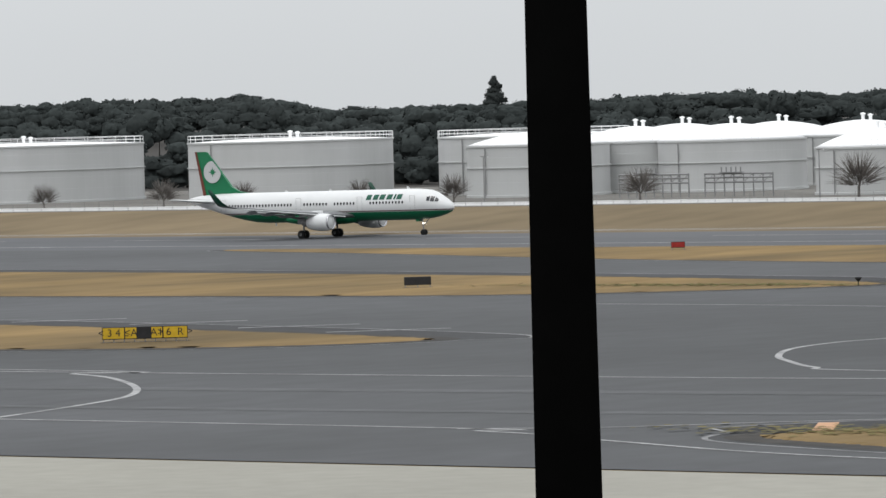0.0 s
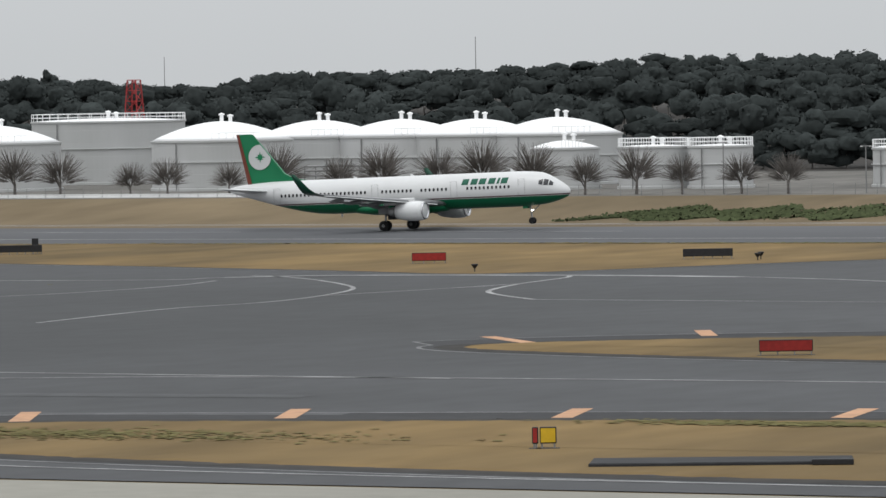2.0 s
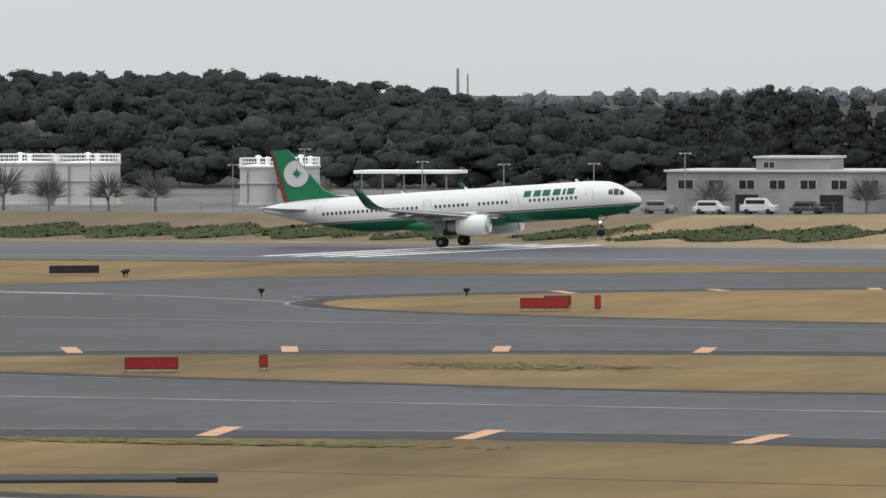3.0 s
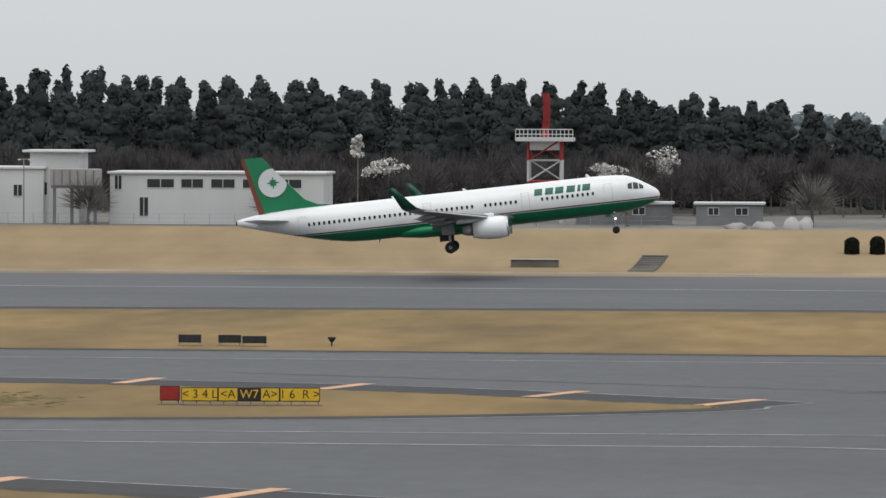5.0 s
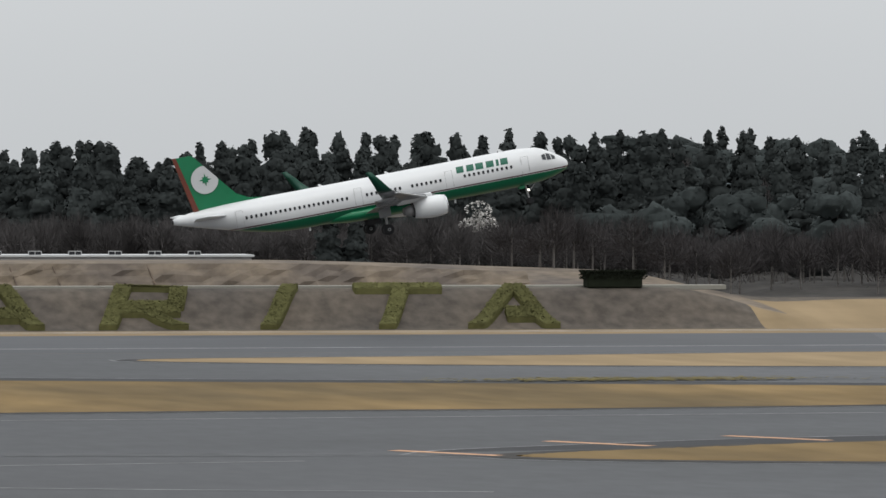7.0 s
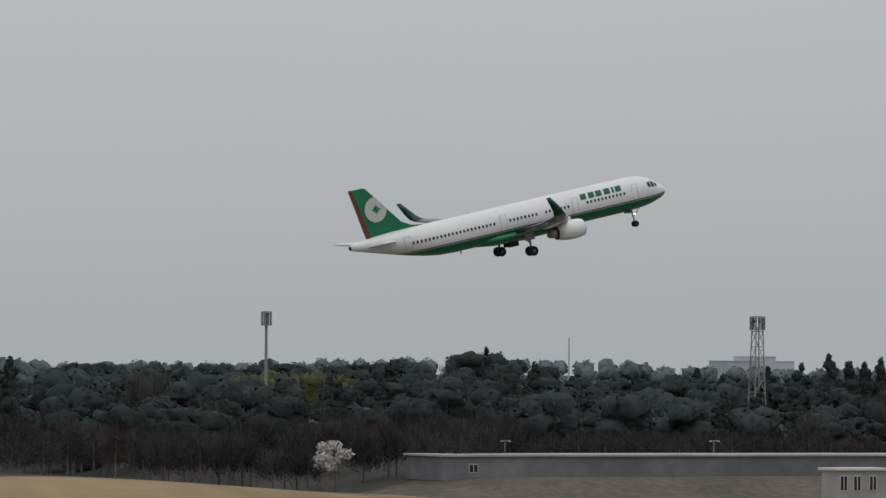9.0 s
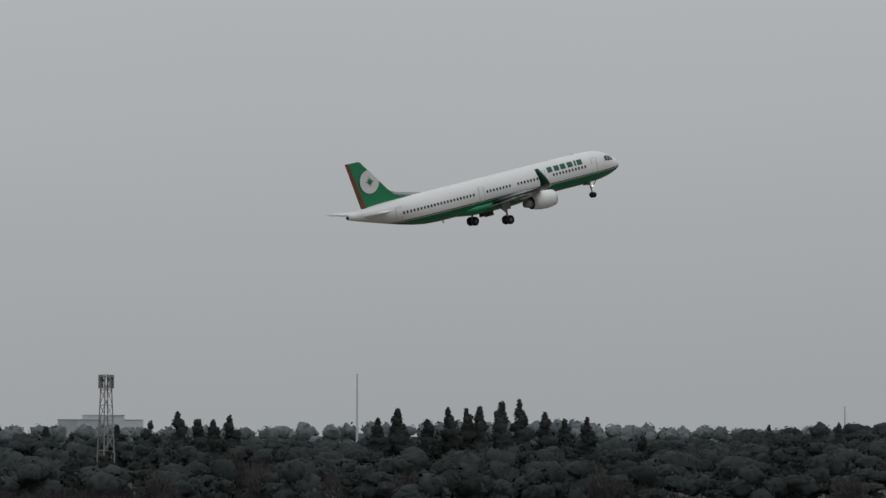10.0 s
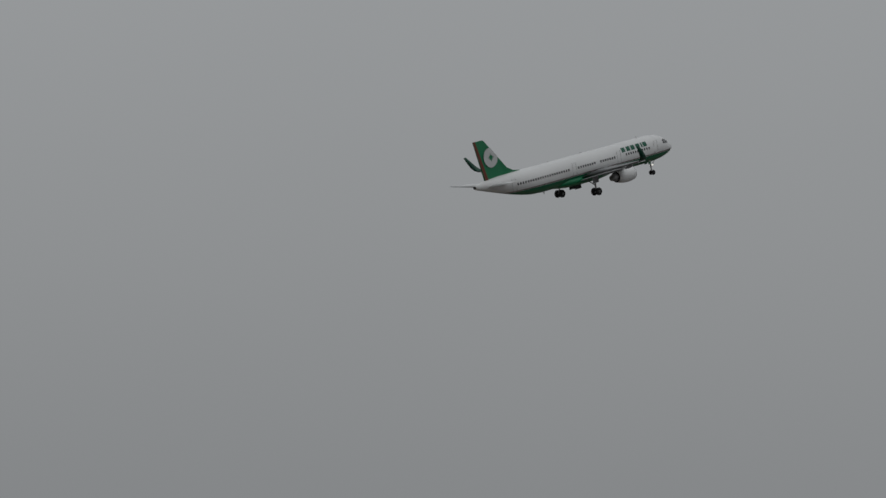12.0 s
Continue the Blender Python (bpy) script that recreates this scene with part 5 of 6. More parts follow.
make_building("link_building", -150, -122.4, 664, 14, 8.0, "low pale grey link building", [(2 + 4 * k, 2.2, 2.4, 1.2) for k in range(6)])
make_building("garage", -122.2, -101.5, 658, 16, 9.1, "pale fire station garage with a wide dark doorway", [(1.2, 2.9, 3.0, 0.8), (4.6, 2.9, 1.2, 0.8), (1, 0.3, 5, 1.4)], [(7.3, 0.0, 12.2, 3.6)], wall=WHITE_STEEL)
make_building("stair_block", -101.4, -94.2, 661, 9, 10.6, "stepped white stair block", [(3.6, 3.3, 1.0, 1.3)], wall=WHITE_STEEL)
make_building("stair_tower", -96, -90.0, 662, 8, 12.6, "white watch block with an overhanging roof", [(1.2, 3.4, 0.9, 1.5)], over=0.8, wall=WHITE_STEEL)
make_building("office_wing", -85.9, -60.2, 659, 12, 10.1, "long two-storey white office wing", [(0.6, 4.2, 0.8, 1.6), (4.5, 4.4, 3.2, 1.0), (8.6, 4.4, 2.6, 1.0), (12.2, 4.4, 2.8, 1.0), (16, 4.4, 2.4, 1.0), (20, 4.4, 3, 1.0), (3.6, 1.0, 1, 2.2)], wall=WHITE_STEEL)
porch = empty("porch", pose(-92.5, 654.5, land(-90, 655)), "white porch slab on columns before the stair block", "porch")
ph = 10.4 - land(-90, 655)
part("parapet", box(0, 0, ph - 2.0, 5.7, 4.0, ph, 0.05), PALE_WALL, porch)
part("soffit", box(0.1, 0.1, ph - 2.3, 5.6, 3.9, ph - 2.003), DARK_WALL, porch, "dark soffit")
for k in range(6):
    part("parapet_rib", box(0.4 + k * 0.95, -0.08, ph - 1.9, 0.55 + k * 0.95, -0.003, ph - 0.15), DARK_WALL, porch)
for k in (0.3, 2.4, 5.2):
    part("column", box(k, 0.3, -0.2, k + 0.35, 0.65, ph - 2.303), DARK_WALL, porch)
for x, w, h in ((-11.0, 1.6, 0.8), (-7.6, 2.4, 1.0), (-4.4, 1.8, 1.3), (-2.8, 1.2, 1.5)):
    v, f = lobes(np.array([(0.0, 0.0, 0.0)]), np.array([(w, 1.2, h)]))
    heap = tagged(new("tarpaulin_heap", mesh_from("tarpaulin_heap", v, f, [PALE_WALL])), "pale tarpaulin heap beside the airport yard", "heap", "covered heaps")
    heap.location = (x, 649, land(x, 649))
# the dark wall colour carries the shade on the shed fronts
for x0, x1 in ((-30.5, -19), (-16, -8), (24, 35), (38.5, 52), (56.6, 66), (70, 83), (8, 18)):
    make_building("shed", x0, x1, 668, 5, 6.6, "low shed with shade-darkened walls and a pale flat roof", [(1.5, 1.3, 1.2, 0.8), ((x1 - x0) * 0.6, 1.3, 1.4, 0.8)], category="shed", wall=DARK_WALL)
make_building("long_roof_shed", 112, 148, 672, 6, 7.5, "long low white roofed shed on the mound", [(3 + 5 * k, 0.9, 1.5, 0.6) for k in range(6)], category="shed")
wall_c = make_building("long_wall_building", 345, 430, 634, 10, 5.4, "long low dark grey concrete building beside the runway", [(4, 0.6, 1.2, 1.0)], wall=DARK_WALL, roof=PALE_WALL)
path = tagged(finish(box(52, 615.5, 4.3, 192, 617.5, 4.85, 0.05), "path", CONCRETE), "pale narrow kerbed path along the letter bank", "path", kind="structure")
make_building("white_cabin", 320, 326.5, 500, 3, 6.6, "small white equipment cabin", [(0.5, 4.2, 0.8, 1.5), (2.2, 4.2, 0.8, 1.5), (4.2, 4.2, 0.8, 1.5)])
make_building("distant_block", 33, 68, 2500, 20, 20.5, "distant building on the horizon, paled by painted haze", wall=HAZE_PALED, roof=HAZE_PALED)
make_building("distant_tower", 46, 56, 2498, 20, 25.0, "distant tower block on the horizon, paled by painted haze", wall=HAZE_PALED, roof=HAZE_PALED)
make_building("distant_tower", 1546, 1560, 2498, 20, 20.2, "distant tower block on the horizon, paled by painted haze", wall=HAZE_PALED, roof=HAZE_PALED)
make_building("distant_block", 1532, 1573, 2500, 20, 17.8, "distant building on the horizon, paled by painted haze", wall=HAZE_PALED, roof=HAZE_PALED)


def lattice(h, w0, w1, n, r):
    bm = bmesh.new()
    for k in range(n):
        a, b = k / n, (k + 1) / n
        wa, wb = w0 + (w1 - w0) * a, w0 + (w1 - w0) * b
        ca = [Vector((sx * wa / 2, sy * wa / 2, h * a)) for sx, sy in ((-1, -1), (1, -1), (1, 1), (-1, 1))]
        cb = [Vector((sx * wb / 2, sy * wb / 2, h * b)) for sx, sy in ((-1, -1), (1, -1), (1, 1), (-1, 1))]
        for i in range(4):
            add_tube(bm, ca[i], cb[i], r, r, 4, False)
            add_tube(bm, ca[i], cb[(i + 1) % 4], r * 0.6, r * 0.6, 4, False)
            add_tube(bm, cb[i], cb[(i + 1) % 4], r * 0.6, r * 0.6, 4, False)
    return bm


def make_radar(x, y):
    base = land(x, y)
    t = empty("radar_tower", pose(x, y, base), "red and white lattice radar tower with a red dish", "radar tower")
    h = 14.0 - base
    for k in range(4):
        part("tower_bay", (lambda bm: (bmesh.ops.translate(bm, verts=bm.verts, vec=(0, 0, k * h / 4)), bm)[1])(lattice(h / 4, 4.0, 4.0, 1, 0.17)), RED_STEEL if k % 2 else WHITE_STEEL, t)
    part("platform", box(-3.5, -3.5, h - 0.2, 3.5, 3.5, h + 0.25), WHITE_STEEL, t, "white platform")
    part("equipment_box", box(-2.0, -2.0, h - 1.3, 2.0, 2.0, h - 0.203, 0.05), WHITE_STEEL, t, "white equipment box under the platform")
    rail = bmesh.new()
    for k in range(15):
        add_tube(rail, (-3.5 + k * 0.5, -3.5, h), (-3.5 + k * 0.5, -3.5, h + 1.2), 0.05, 0.05, 4, False)
    for z in (0.6, 1.2):
        add_box(rail, -3.5, -3.55, h + z, 3.5, -3.45, h + z + 0.12)
    part("railing", rail, WHITE_STEEL, t, "white railing")
    part("pedestal", tube((0, 0, h + 0.2), (0, 0, h + 1.8), 0.5, 0.35, 10), RED_STEEL, t)
    dish = bmesh.new()
    rows = []
    for i in range(9):
        u = -1 + i / 4
        rows.append([dish.verts.new((u * (1.9 - 0.25 * (v + 1)), -0.6 + 0.8 * u * u + 0.15 * v * v, h + 1.3 + 2.2 * (v + 1))) for v in (-1, -0.5, 0, 0.5, 1)])
    for a, b in zip(rows, rows[1:]):
        for j in range(4):
            dish.faces.new((a[j], b[j], b[j + 1], a[j + 1]))
    bmesh.ops.solidify(dish, geom=dish.faces[:], thickness=0.15)
    return t, part("dish", dish, RED_STEEL, t, "red curved radar dish")


radar, radar_dish = make_radar(-34.8, 680)


def make_mast(x, y, top, label, r=0.12, head=0.0, mat=None, w=0.0):
    base = land(x, y)
    m = empty("mast", pose(x, y, base), label, "mast", "masts")
    if w:
        part("lattice", lattice(top - base, w, w * 0.45, 9, 0.12), mat or GREY_STEEL, m)
    else:
        part("pole", tube((0, 0, -0.5), (0, 0, top - base), r, r * 0.6, 8), mat or GREY_STEEL, m)
    if head:
        for z in (-0.4, -2.6):
            part("ring_platform", lathe([(head * 0.6, top - base + z), (head, top - base + z), (head, top - base + z + 0.15), (head * 0.6, top - base + z + 0.15)], 12), GREY_STEEL, m)
        for k in range(8):
            a = k * math.tau / 8
            part("panel_aerial", box(head * 0.92 * math.cos(a) - 0.12, head * 0.92 * math.sin(a) - 0.12, top - base - 2.5, head * 0.92 * math.cos(a) + 0.12, head * 0.92 * math.sin(a) + 0.12, top - base), GREY_STEEL, m)
    return m


make_mast(453.1, 900, 26.2, "grey mobile telephone mast with panel aerials", head=0.95, r=0.4)
make_mast(557.9, 900, 26.4, "grey lattice telephone tower with panel aerials", head=1.5, w=3.0)
# masts beyond 1500 m take the painted haze colour too
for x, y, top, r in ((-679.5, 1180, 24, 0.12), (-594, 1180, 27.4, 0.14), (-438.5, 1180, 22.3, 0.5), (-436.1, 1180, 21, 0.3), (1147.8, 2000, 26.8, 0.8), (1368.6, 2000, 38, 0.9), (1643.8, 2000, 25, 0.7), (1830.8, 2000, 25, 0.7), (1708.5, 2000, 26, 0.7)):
    make_mast(x, y, top, "thin grey mast rising over the wood", r * (0.6 if y > 1500 else 1), mat=HAZE_PALED if y > 1500 else None)
make_mast(-473, 811, 18.3, "red lattice mast behind the tanks", w=3.6, mat=RED_STEEL)


def make_lamp(x, y, top):
    base = land(x, y)
    m = empty("street_lamp", pose(x, y, base), "grey street lamp on a tall pole", "lamp", "yard lamps")
    part("pole", tube((0, 0, -0.2), (0, 0, top - base), 0.1, 0.07, 8), GREY_STEEL, m)
    part("arm", box(-0.7, -0.06, top - base - 0.05, 0.7, 0.06, top - base + 0.08), GREY_STEEL, m)
    for sx in (-0.7, 0.55):
        part("lamp_head", box(sx, -0.15, top - base - 0.12, sx + 0.3, 0.15, top - base + 0.02, 0.03), WHITE_STEEL, m)


for x, top in ((-265.1, 10.2), (-214, 9.7), (-238, 8.3), (-177.4, 13.9), (-249, 8.6), (-226, 8.4), (-275, 8.2), (-295, 8.8), (-96, 11.5), (-440, 9.5), (-500, 9.4), (-610, 9.6), (-364, 8.4)):
    make_lamp(x, 657, top)
canopy = empty("canopy", pose(-269.4, 688, land(-262, 688)), "pale flat canopy on thin steel posts", "canopy")
part("roof", box(0, -3, 4.4, 14, 3, 4.85, 0.05), ROOF_STEEL, canopy)
for k in range(5):
    part("post", tube((1 + k * 3, -2.5, 0), (1 + k * 3, -2.5, 4.4), 0.12, 0.12, 6), GREY_STEEL, canopy)


def make_vehicle(x, y, long, high, paint, label, turn=0.0):
    v = empty("vehicle", pose(x, y, land(x, y), 0, 0, turn), label, "vehicle", "parked vehicles")
    body = part("body", box(-long / 2, -0.85, 0.35, long / 2, 0.85, high * 0.58, 0.12), paint, v)
    part("cabin", loft([[(-long * 0.40, -0.82, high * 0.57), (long * 0.32, -0.82, high * 0.57), (long * 0.32, 0.82, high * 0.57), (-long * 0.40, 0.82, high * 0.57)],
                        [(-long * 0.34, -0.68, high), (long * 0.16, -0.68, high), (long * 0.16, 0.68, high), (-long * 0.34, 0.68, high)]]), paint, v)
    part("side_window", box(-long * 0.33, -0.80, high * 0.63, long * 0.2, 0.80, high * 0.88), DARK_GLASS, v)
    for sx in (-0.3, 0.3):
        for sy in (-0.78, 0.78):
            w = part("wheel", lathe([(0.1, -0.1), (0.33, -0.11), (0.35, 0), (0.33, 0.11), (0.1, 0.1)], 14, "y"), TYRE, v)
            w.location = (long * sx, sy, 0.35)


DARK_CAR = material("dark_vehicle_paint", (0.06, 0.065, 0.07), 0.35, grain=0.05)
GREY_CAR = material("silver_grey_vehicle_paint", (0.25, 0.26, 0.27), 0.3, 0.3, grain=0.04)
for k, (x, long, high) in enumerate(((-262.5, 3.4, 2.0), (-259, 4.5, 2.2), (-253.5, 5.0, 2.0), (-248, 4.6, 1.9), (-243, 4.4, 1.7), (-238, 4.4, 1.7), (-233, 4.4, 1.6), (-228, 4.4, 1.7), (-222, 4.4, 1.6), (-216.5, 4.4, 1.7), (-209.5, 4.4, 1.7), (-203.5, 4.6, 2.0),
                                      (-197, 4.4, 1.6), (-333, 4.8, 1.9), (-328, 3.0, 1.5), (-179, 4.4, 1.6), (-175, 4.4, 1.7), (22, 4.5, 1.8), (28, 4.5, 1.7), (36, 4.5, 1.8))):
    paint = (CAR_PAINT, CAR_PAINT, DARK_CAR, CAR_PAINT, GREY_CAR)[k % 5]
    make_vehicle(x, 653.5 + (k % 2) * 0.8, long, high, paint, {3: "silver grey parked car beside the airport yard", 0: "pale parked van beside the airport yard", 1: "dark parked car beside the airport yard", }[0 if paint is CAR_PAINT else 1 if paint is DARK_CAR else 3])


# ---- clipped hedges on the bank ----
def hedge_mesh(pts, size, facing=None):
    v, f = clumps(np.array(pts, float), size * (0.7 + 0.6 * RNG.random(len(pts))), facing)
    return v, f


def make_bush(x, y, w, d, h, label, round_top=True, mat=None):
    base = land(x, y)
    t = empty("bush", pose(x, y, base - 0.05), label, "bush", "clipped bushes")
    n = int(520 + 400 * w * h)
    p = []
    for _ in range(n):
        a, k, e = RNG.random() * math.tau, RNG.random(), RNG.random()
        if round_top:
            rr = 1.0 if e < 0.65 else math.sqrt(max(0, 1 - ((e - 0.65) / 0.35) ** 2))
            p.append((w / 2 * rr * math.cos(a), d / 2 * rr * math.sin(a), e * h))
        else:
            p.append((w * (k - 0.5), d * (RNG.random() - 0.5), h * (1 - 0.5 * e * e)))
    core = box(-w * 0.44, -d * 0.4, 0, w * 0.44, d * 0.4, h * 0.85, 0.15) if not round_top else lathe([(w * 0.42, 0), (w * 0.46, h * 0.5), (w * 0.38, h * 0.75), (w * 0.15, h * 0.93)], 14)
    part("core", core, mat or HEDGE, t)
    v, f = hedge_mesh(p, 0.11)
    ob = new("foliage", mesh_from("foliage", v, f, [mat or HEDGE]))
    ob.parent = t


def bx(k):
    return 10.4 + (k - 23) * 0.0637


for k in (35, 82, 125, 167, 211, 247, 285, 324, 361, 391, 424, 456, 484, 512, -10, -55, -100):
    make_bush(bx(k), 625, 1.6, 1.6, 2.0 if k % 2 else 1.85, "dark clipped round-topped bush on the grass bank")
for a, b in ((140, 190), (208, 298), (322, 375), (382, 438), (470, 538), (568, 640), (60, 130)):
    make_bush((bx(a) + bx(b)) / 2, 623, bx(b) - bx(a), 1.2, 0.85, "low clipped dark hedge on the grass bank", False)
make_bush(46.0, 630, 7.0, 2.2, 2.6, "large dark clipped hedge beside the letter bank", False)
make_bush(178, 614.5, 7.5, 2.5, 2.0, "large dark clipped hedge beside the letter bank", False)

LETTERS = {"N": (((0, 0), (0.32, 1)), ((0.32, 1), (0.62, 0.05)), ((0.70, 0), (1.05, 1))), "A": (((0, 0), (0.62, 1)), ((0.62, 1), (0.92, 0)), ((0.42, 0.35), (0.85, 0.35))),
           "R": (((0, 0), (0.32, 1)), ((0.32, 0.95), (0.92, 0.9)), ((0.95, 0.9), (0.85, 0.5)), ((0.2, 0.48), (0.9, 0.48)), ((0.5, 0.45), (0.85, 0))), "I": (((0.2, 0), (0.6, 1)),), "T": (((0.25, 0), (0.6, 1)), ((0.0, 0.97), (1.05, 0.97)))}
for ch, x0 in (("N", 85.4), ("A", 100.2), ("R", 117.2), ("I", 133.6), ("T", 146.8), ("A", 159.6)):
    t = empty("hedge_letter", pose(x0, 606, 0), "olive green clipped hedge in the shape of the letter " + ch, "hedge", "hedge letters on the bank")
    for (ax, av), (bx_, bv) in LETTERS[ch]:
        flat = av == bv
        rings = []
        for i in range(9):
            k = i / 8
            cx, cv = (ax + (bx_ - ax) * k) * 9.8, av + (bv - av) * k
            corners = [(cx, cv - 0.12), (cx, cv + 0.12)] if flat else [(cx - 1.0, cv), (cx + 1.0, cv)]
            ring = []
            for (px, pv), tops in ((corners[0], (0, 1)), (corners[1], (1, 0))):
                y = 606.5 + 6.6 * min(max(pv, -0.02), 1.06)
                g = land(x0 + px, y)
                ring += [(px, y - 606, g - 0.15 if up == 0 else g + 0.72) for up in tops]
            rings.append(ring)
        stroke = part("stroke", loft(rings), LETTER_HEDGE, t)
        bevel = bmesh.new()
        bevel.from_mesh(stroke.data)
        bmesh.ops.bevel(bevel, geom=bevel.edges[:], offset=0.12, segments=1, affect="EDGES")
        bevel.to_mesh(stroke.data)
        bevel.free()
        p = []
        for _ in range(900):
            i = int(RNG.integers(0, 8))
            k, w = RNG.random(), RNG.random()
            q = [Vector(rings[i + e][j]) for e in (0, 1) for j in (1, 2)]
            p.append(tuple((q[0] * (1 - w) + q[1] * w) * (1 - k) + (q[2] * (1 - w) + q[3] * w) * k))
        v, f = hedge_mesh(p, 0.12, np.array([[0.0, -0.35, 0.9]]))
        ob = new("leaves", mesh_from("leaves", v, f, [LETTER_HEDGE], None, np.tile(np.array([0.0, -0.35, 0.9]), (len(v), 1))))
        ob.parent = stroke
# white aeroplane figure in a flower bed
bed = empty("aeroplane_figure", pose(63, 607, 0), "white aeroplane figure lying in a round flower bed", "ornament")
ring = []
for k in range(3600):
    a = RNG.random() * math.tau
    rr = 0.52 + 0.48 * RNG.random()
    xx, vv = 6.4 * rr * math.cos(a), 0.45 + 0.38 * rr * math.sin(a)
    ring.append((xx, 8 * vv - 0.6, land(63 + xx, 606 + 8 * vv) + 0.3 * RNG.random()))
v, f = hedge_mesh(ring, 0.24)
ob = new("bed_edge", mesh_from("bed_edge", v, f, [HEDGE]))
ob.parent = bed
part("bed_lawn", loft([[(3.4 * math.cos(a), 2.6 + 1.5 * math.sin(a), land(63 + 3.4 * math.cos(a), 607 + 2.6 + 1.5 * math.sin(a)) + z) for a in [k * math.tau / 24 for k in range(24)]] for z in (-0.3, 0.18)]), LETTER_HEDGE, bed)
for x0, v0, x1, v1, w in ((-6.4, 0.50, 1.6, 0.55, 0.42), (1.6, 0.52, 6.4, 0.45, 0.42), (-0.3, 0.42, -0.1, 0.64, 0.5), (-1.0, 0.80, 0.8, 0.78, 0.45), (-0.3, 0.14, 0.7, 0.16, 0.45)):
    ya, yb = 606 + 8 * v0, 606 + 8 * v1
    part("white_limb", tube((x0, ya - 607, land(63 + x0, ya) + 0.45), (x1, yb - 607, land(63 + x1, yb) + 0.45), w, w * 0.8, 10), ROOF_STEEL, bed)
# earth cut above the letter bank
cut = empty("earth_cut", pose(80, 620.5, 4.5), "dark brown cut earth face with orange spoil heaps", "earth bank")
rnd = random.Random(11)
bm = bmesh.new()
rows = []
for i in range(37):
    x = 0.5 + i * 0.5
    high = min(2.75, 0.6 + x * 0.55)
    rows.append([bm.verts.new((x, 0.9 * k + 0.35 * rnd.gauss(0, 1), high * k + (0.12 * rnd.gauss(0, 1) if 0 < k < 1 else 0))) for k in (0, 0.2, 0.4, 0.6, 0.8, 1.0)] + [bm.verts.new((x, 6.0, high - 0.3))])
for a, b in zip(rows, rows[1:]):
    for j in range(6):
        bm.faces.new((a[j], b[j], b[j + 1], a[j + 1]))
part("cut_face", bm, DARK_SOIL, cut, "dark brown cut earth face")
part("ramp_kerb", tube((-5.0, -0.6, 0.3), (0.6, -0.2, 2.85), 0.22, 0.2, 6), CONCRETE, cut, "pale sloping kerb beside the cut")
for x, w, h in ((-1.5, 3.2, 0.7), (1.6, 4.0, 1.1), (4.6, 2.4, 0.9), (6.0, 1.4, 0.8)):
    v, f = lobes(np.array([(x, -1.0, 0.05)]), np.array([(w / 1.8, 1.0, h)]))
    ob = new("spoil_heap", mesh_from("spoil_heap", v, f, [ORANGE_SOIL]))
    ob.parent = cut
tan_slope = empty("tan_slope", pose(98, 620.5, 4.5), "pale tan weathered earth slope above the letter bank", "earth bank")
bm = bmesh.new()
rows = []
for i in range(49):
    x = i * 1.5
    high = (2.75 if i else 2.6) - 0.9 * ease(42, 72, x)
    rows.append([bm.verts.new((x, 3.0 * k + 0.25 * rnd.gauss(0, 1), high * k + (0.08 * rnd.gauss(0, 1) if 0 < k < 1 else 0))) for k in (0, 0.25, 0.5, 0.75, 1.0)] + [bm.verts.new((x, 8.0, high - 0.2))])
for a, b in zip(rows, rows[1:]):
    for j in range(5):
        bm.faces.new((a[j], b[j], b[j + 1], a[j + 1]))
part("slope_face", bm, SANDY_BANK, tan_slope)
# thin dark streaks running down the slope face
for x in (4.0, 11.5, 16.5, 21.0, 27.5):
    part("dark_streak", tube((x, -0.15, 0.1), (x - 0.5, 3.0, 2.6), 0.12, 0.08, 5), DARK_SOIL, tan_slope, "dark streak down the slope")
v, f = lobes(np.array([(0, 0, 0)], float), np.array([(4.4, 1.6, 0.7)]))
foot = tagged(new("soil_mound", mesh_from("soil_mound", v, f, [SANDY_BANK])), "low pale soil mound at the foot of the bank", "mound")
foot.location = (75, 607.2, 0.1)
# marker posts and a roofed hut beyond the runway's end
for x in (271.5, 276.3):
    m = empty("marker_post", pose(x, 629, land(x, 629)), "short white marker post on the dry bank", "post", "marker posts")
    part("shaft", box(-0.25, -0.2, -0.2, 0.25, 0.2, 1.0, 0.04), WHITE_STEEL, m)
    part("cap", box(-0.3, -0.25, 1.003, 0.3, 0.25, 1.1, 0.03), WHITE_STEEL, m)
for x in (361, 393.6):
    make_lamp(x, 646, 7.0)
# evergreen creepers on the bank
for x, w in ((-287, 14), (-274, 12), (-260, 12), (-246, 10), (-232, 9), (-199.5, 13), (-186, 13), (-215, 8)):
    p = []
    for _ in range(3000):
        k, e = RNG.random() * 2 - 1, RNG.random()
        y = 612 + 14 * e + 3 * math.sin(x + k * 5)
        xx = w * 0.62 * k + (e - 0.5) * 5
        if RNG.random() < 1 - abs(k) ** 2:
            p.append((xx, y - 618, land(x + xx, y) + 0.25 * RNG.random() - land(x, 618)))
    t = empty("ground_shrub", pose(x, 618, land(x, 618)), "low dark green creeping shrub on the dry bank", "shrub", "shrubs on the bank")
    v, f = hedge_mesh(p, 0.3, np.array([[0.0, -0.4, 0.9]]))
    ob = new("foliage", mesh_from("foliage", v, f, [SHRUB_GREEN], None, np.tile(np.array([0.0, -0.4, 0.9]), (len(v), 1))))
    ob.parent = t
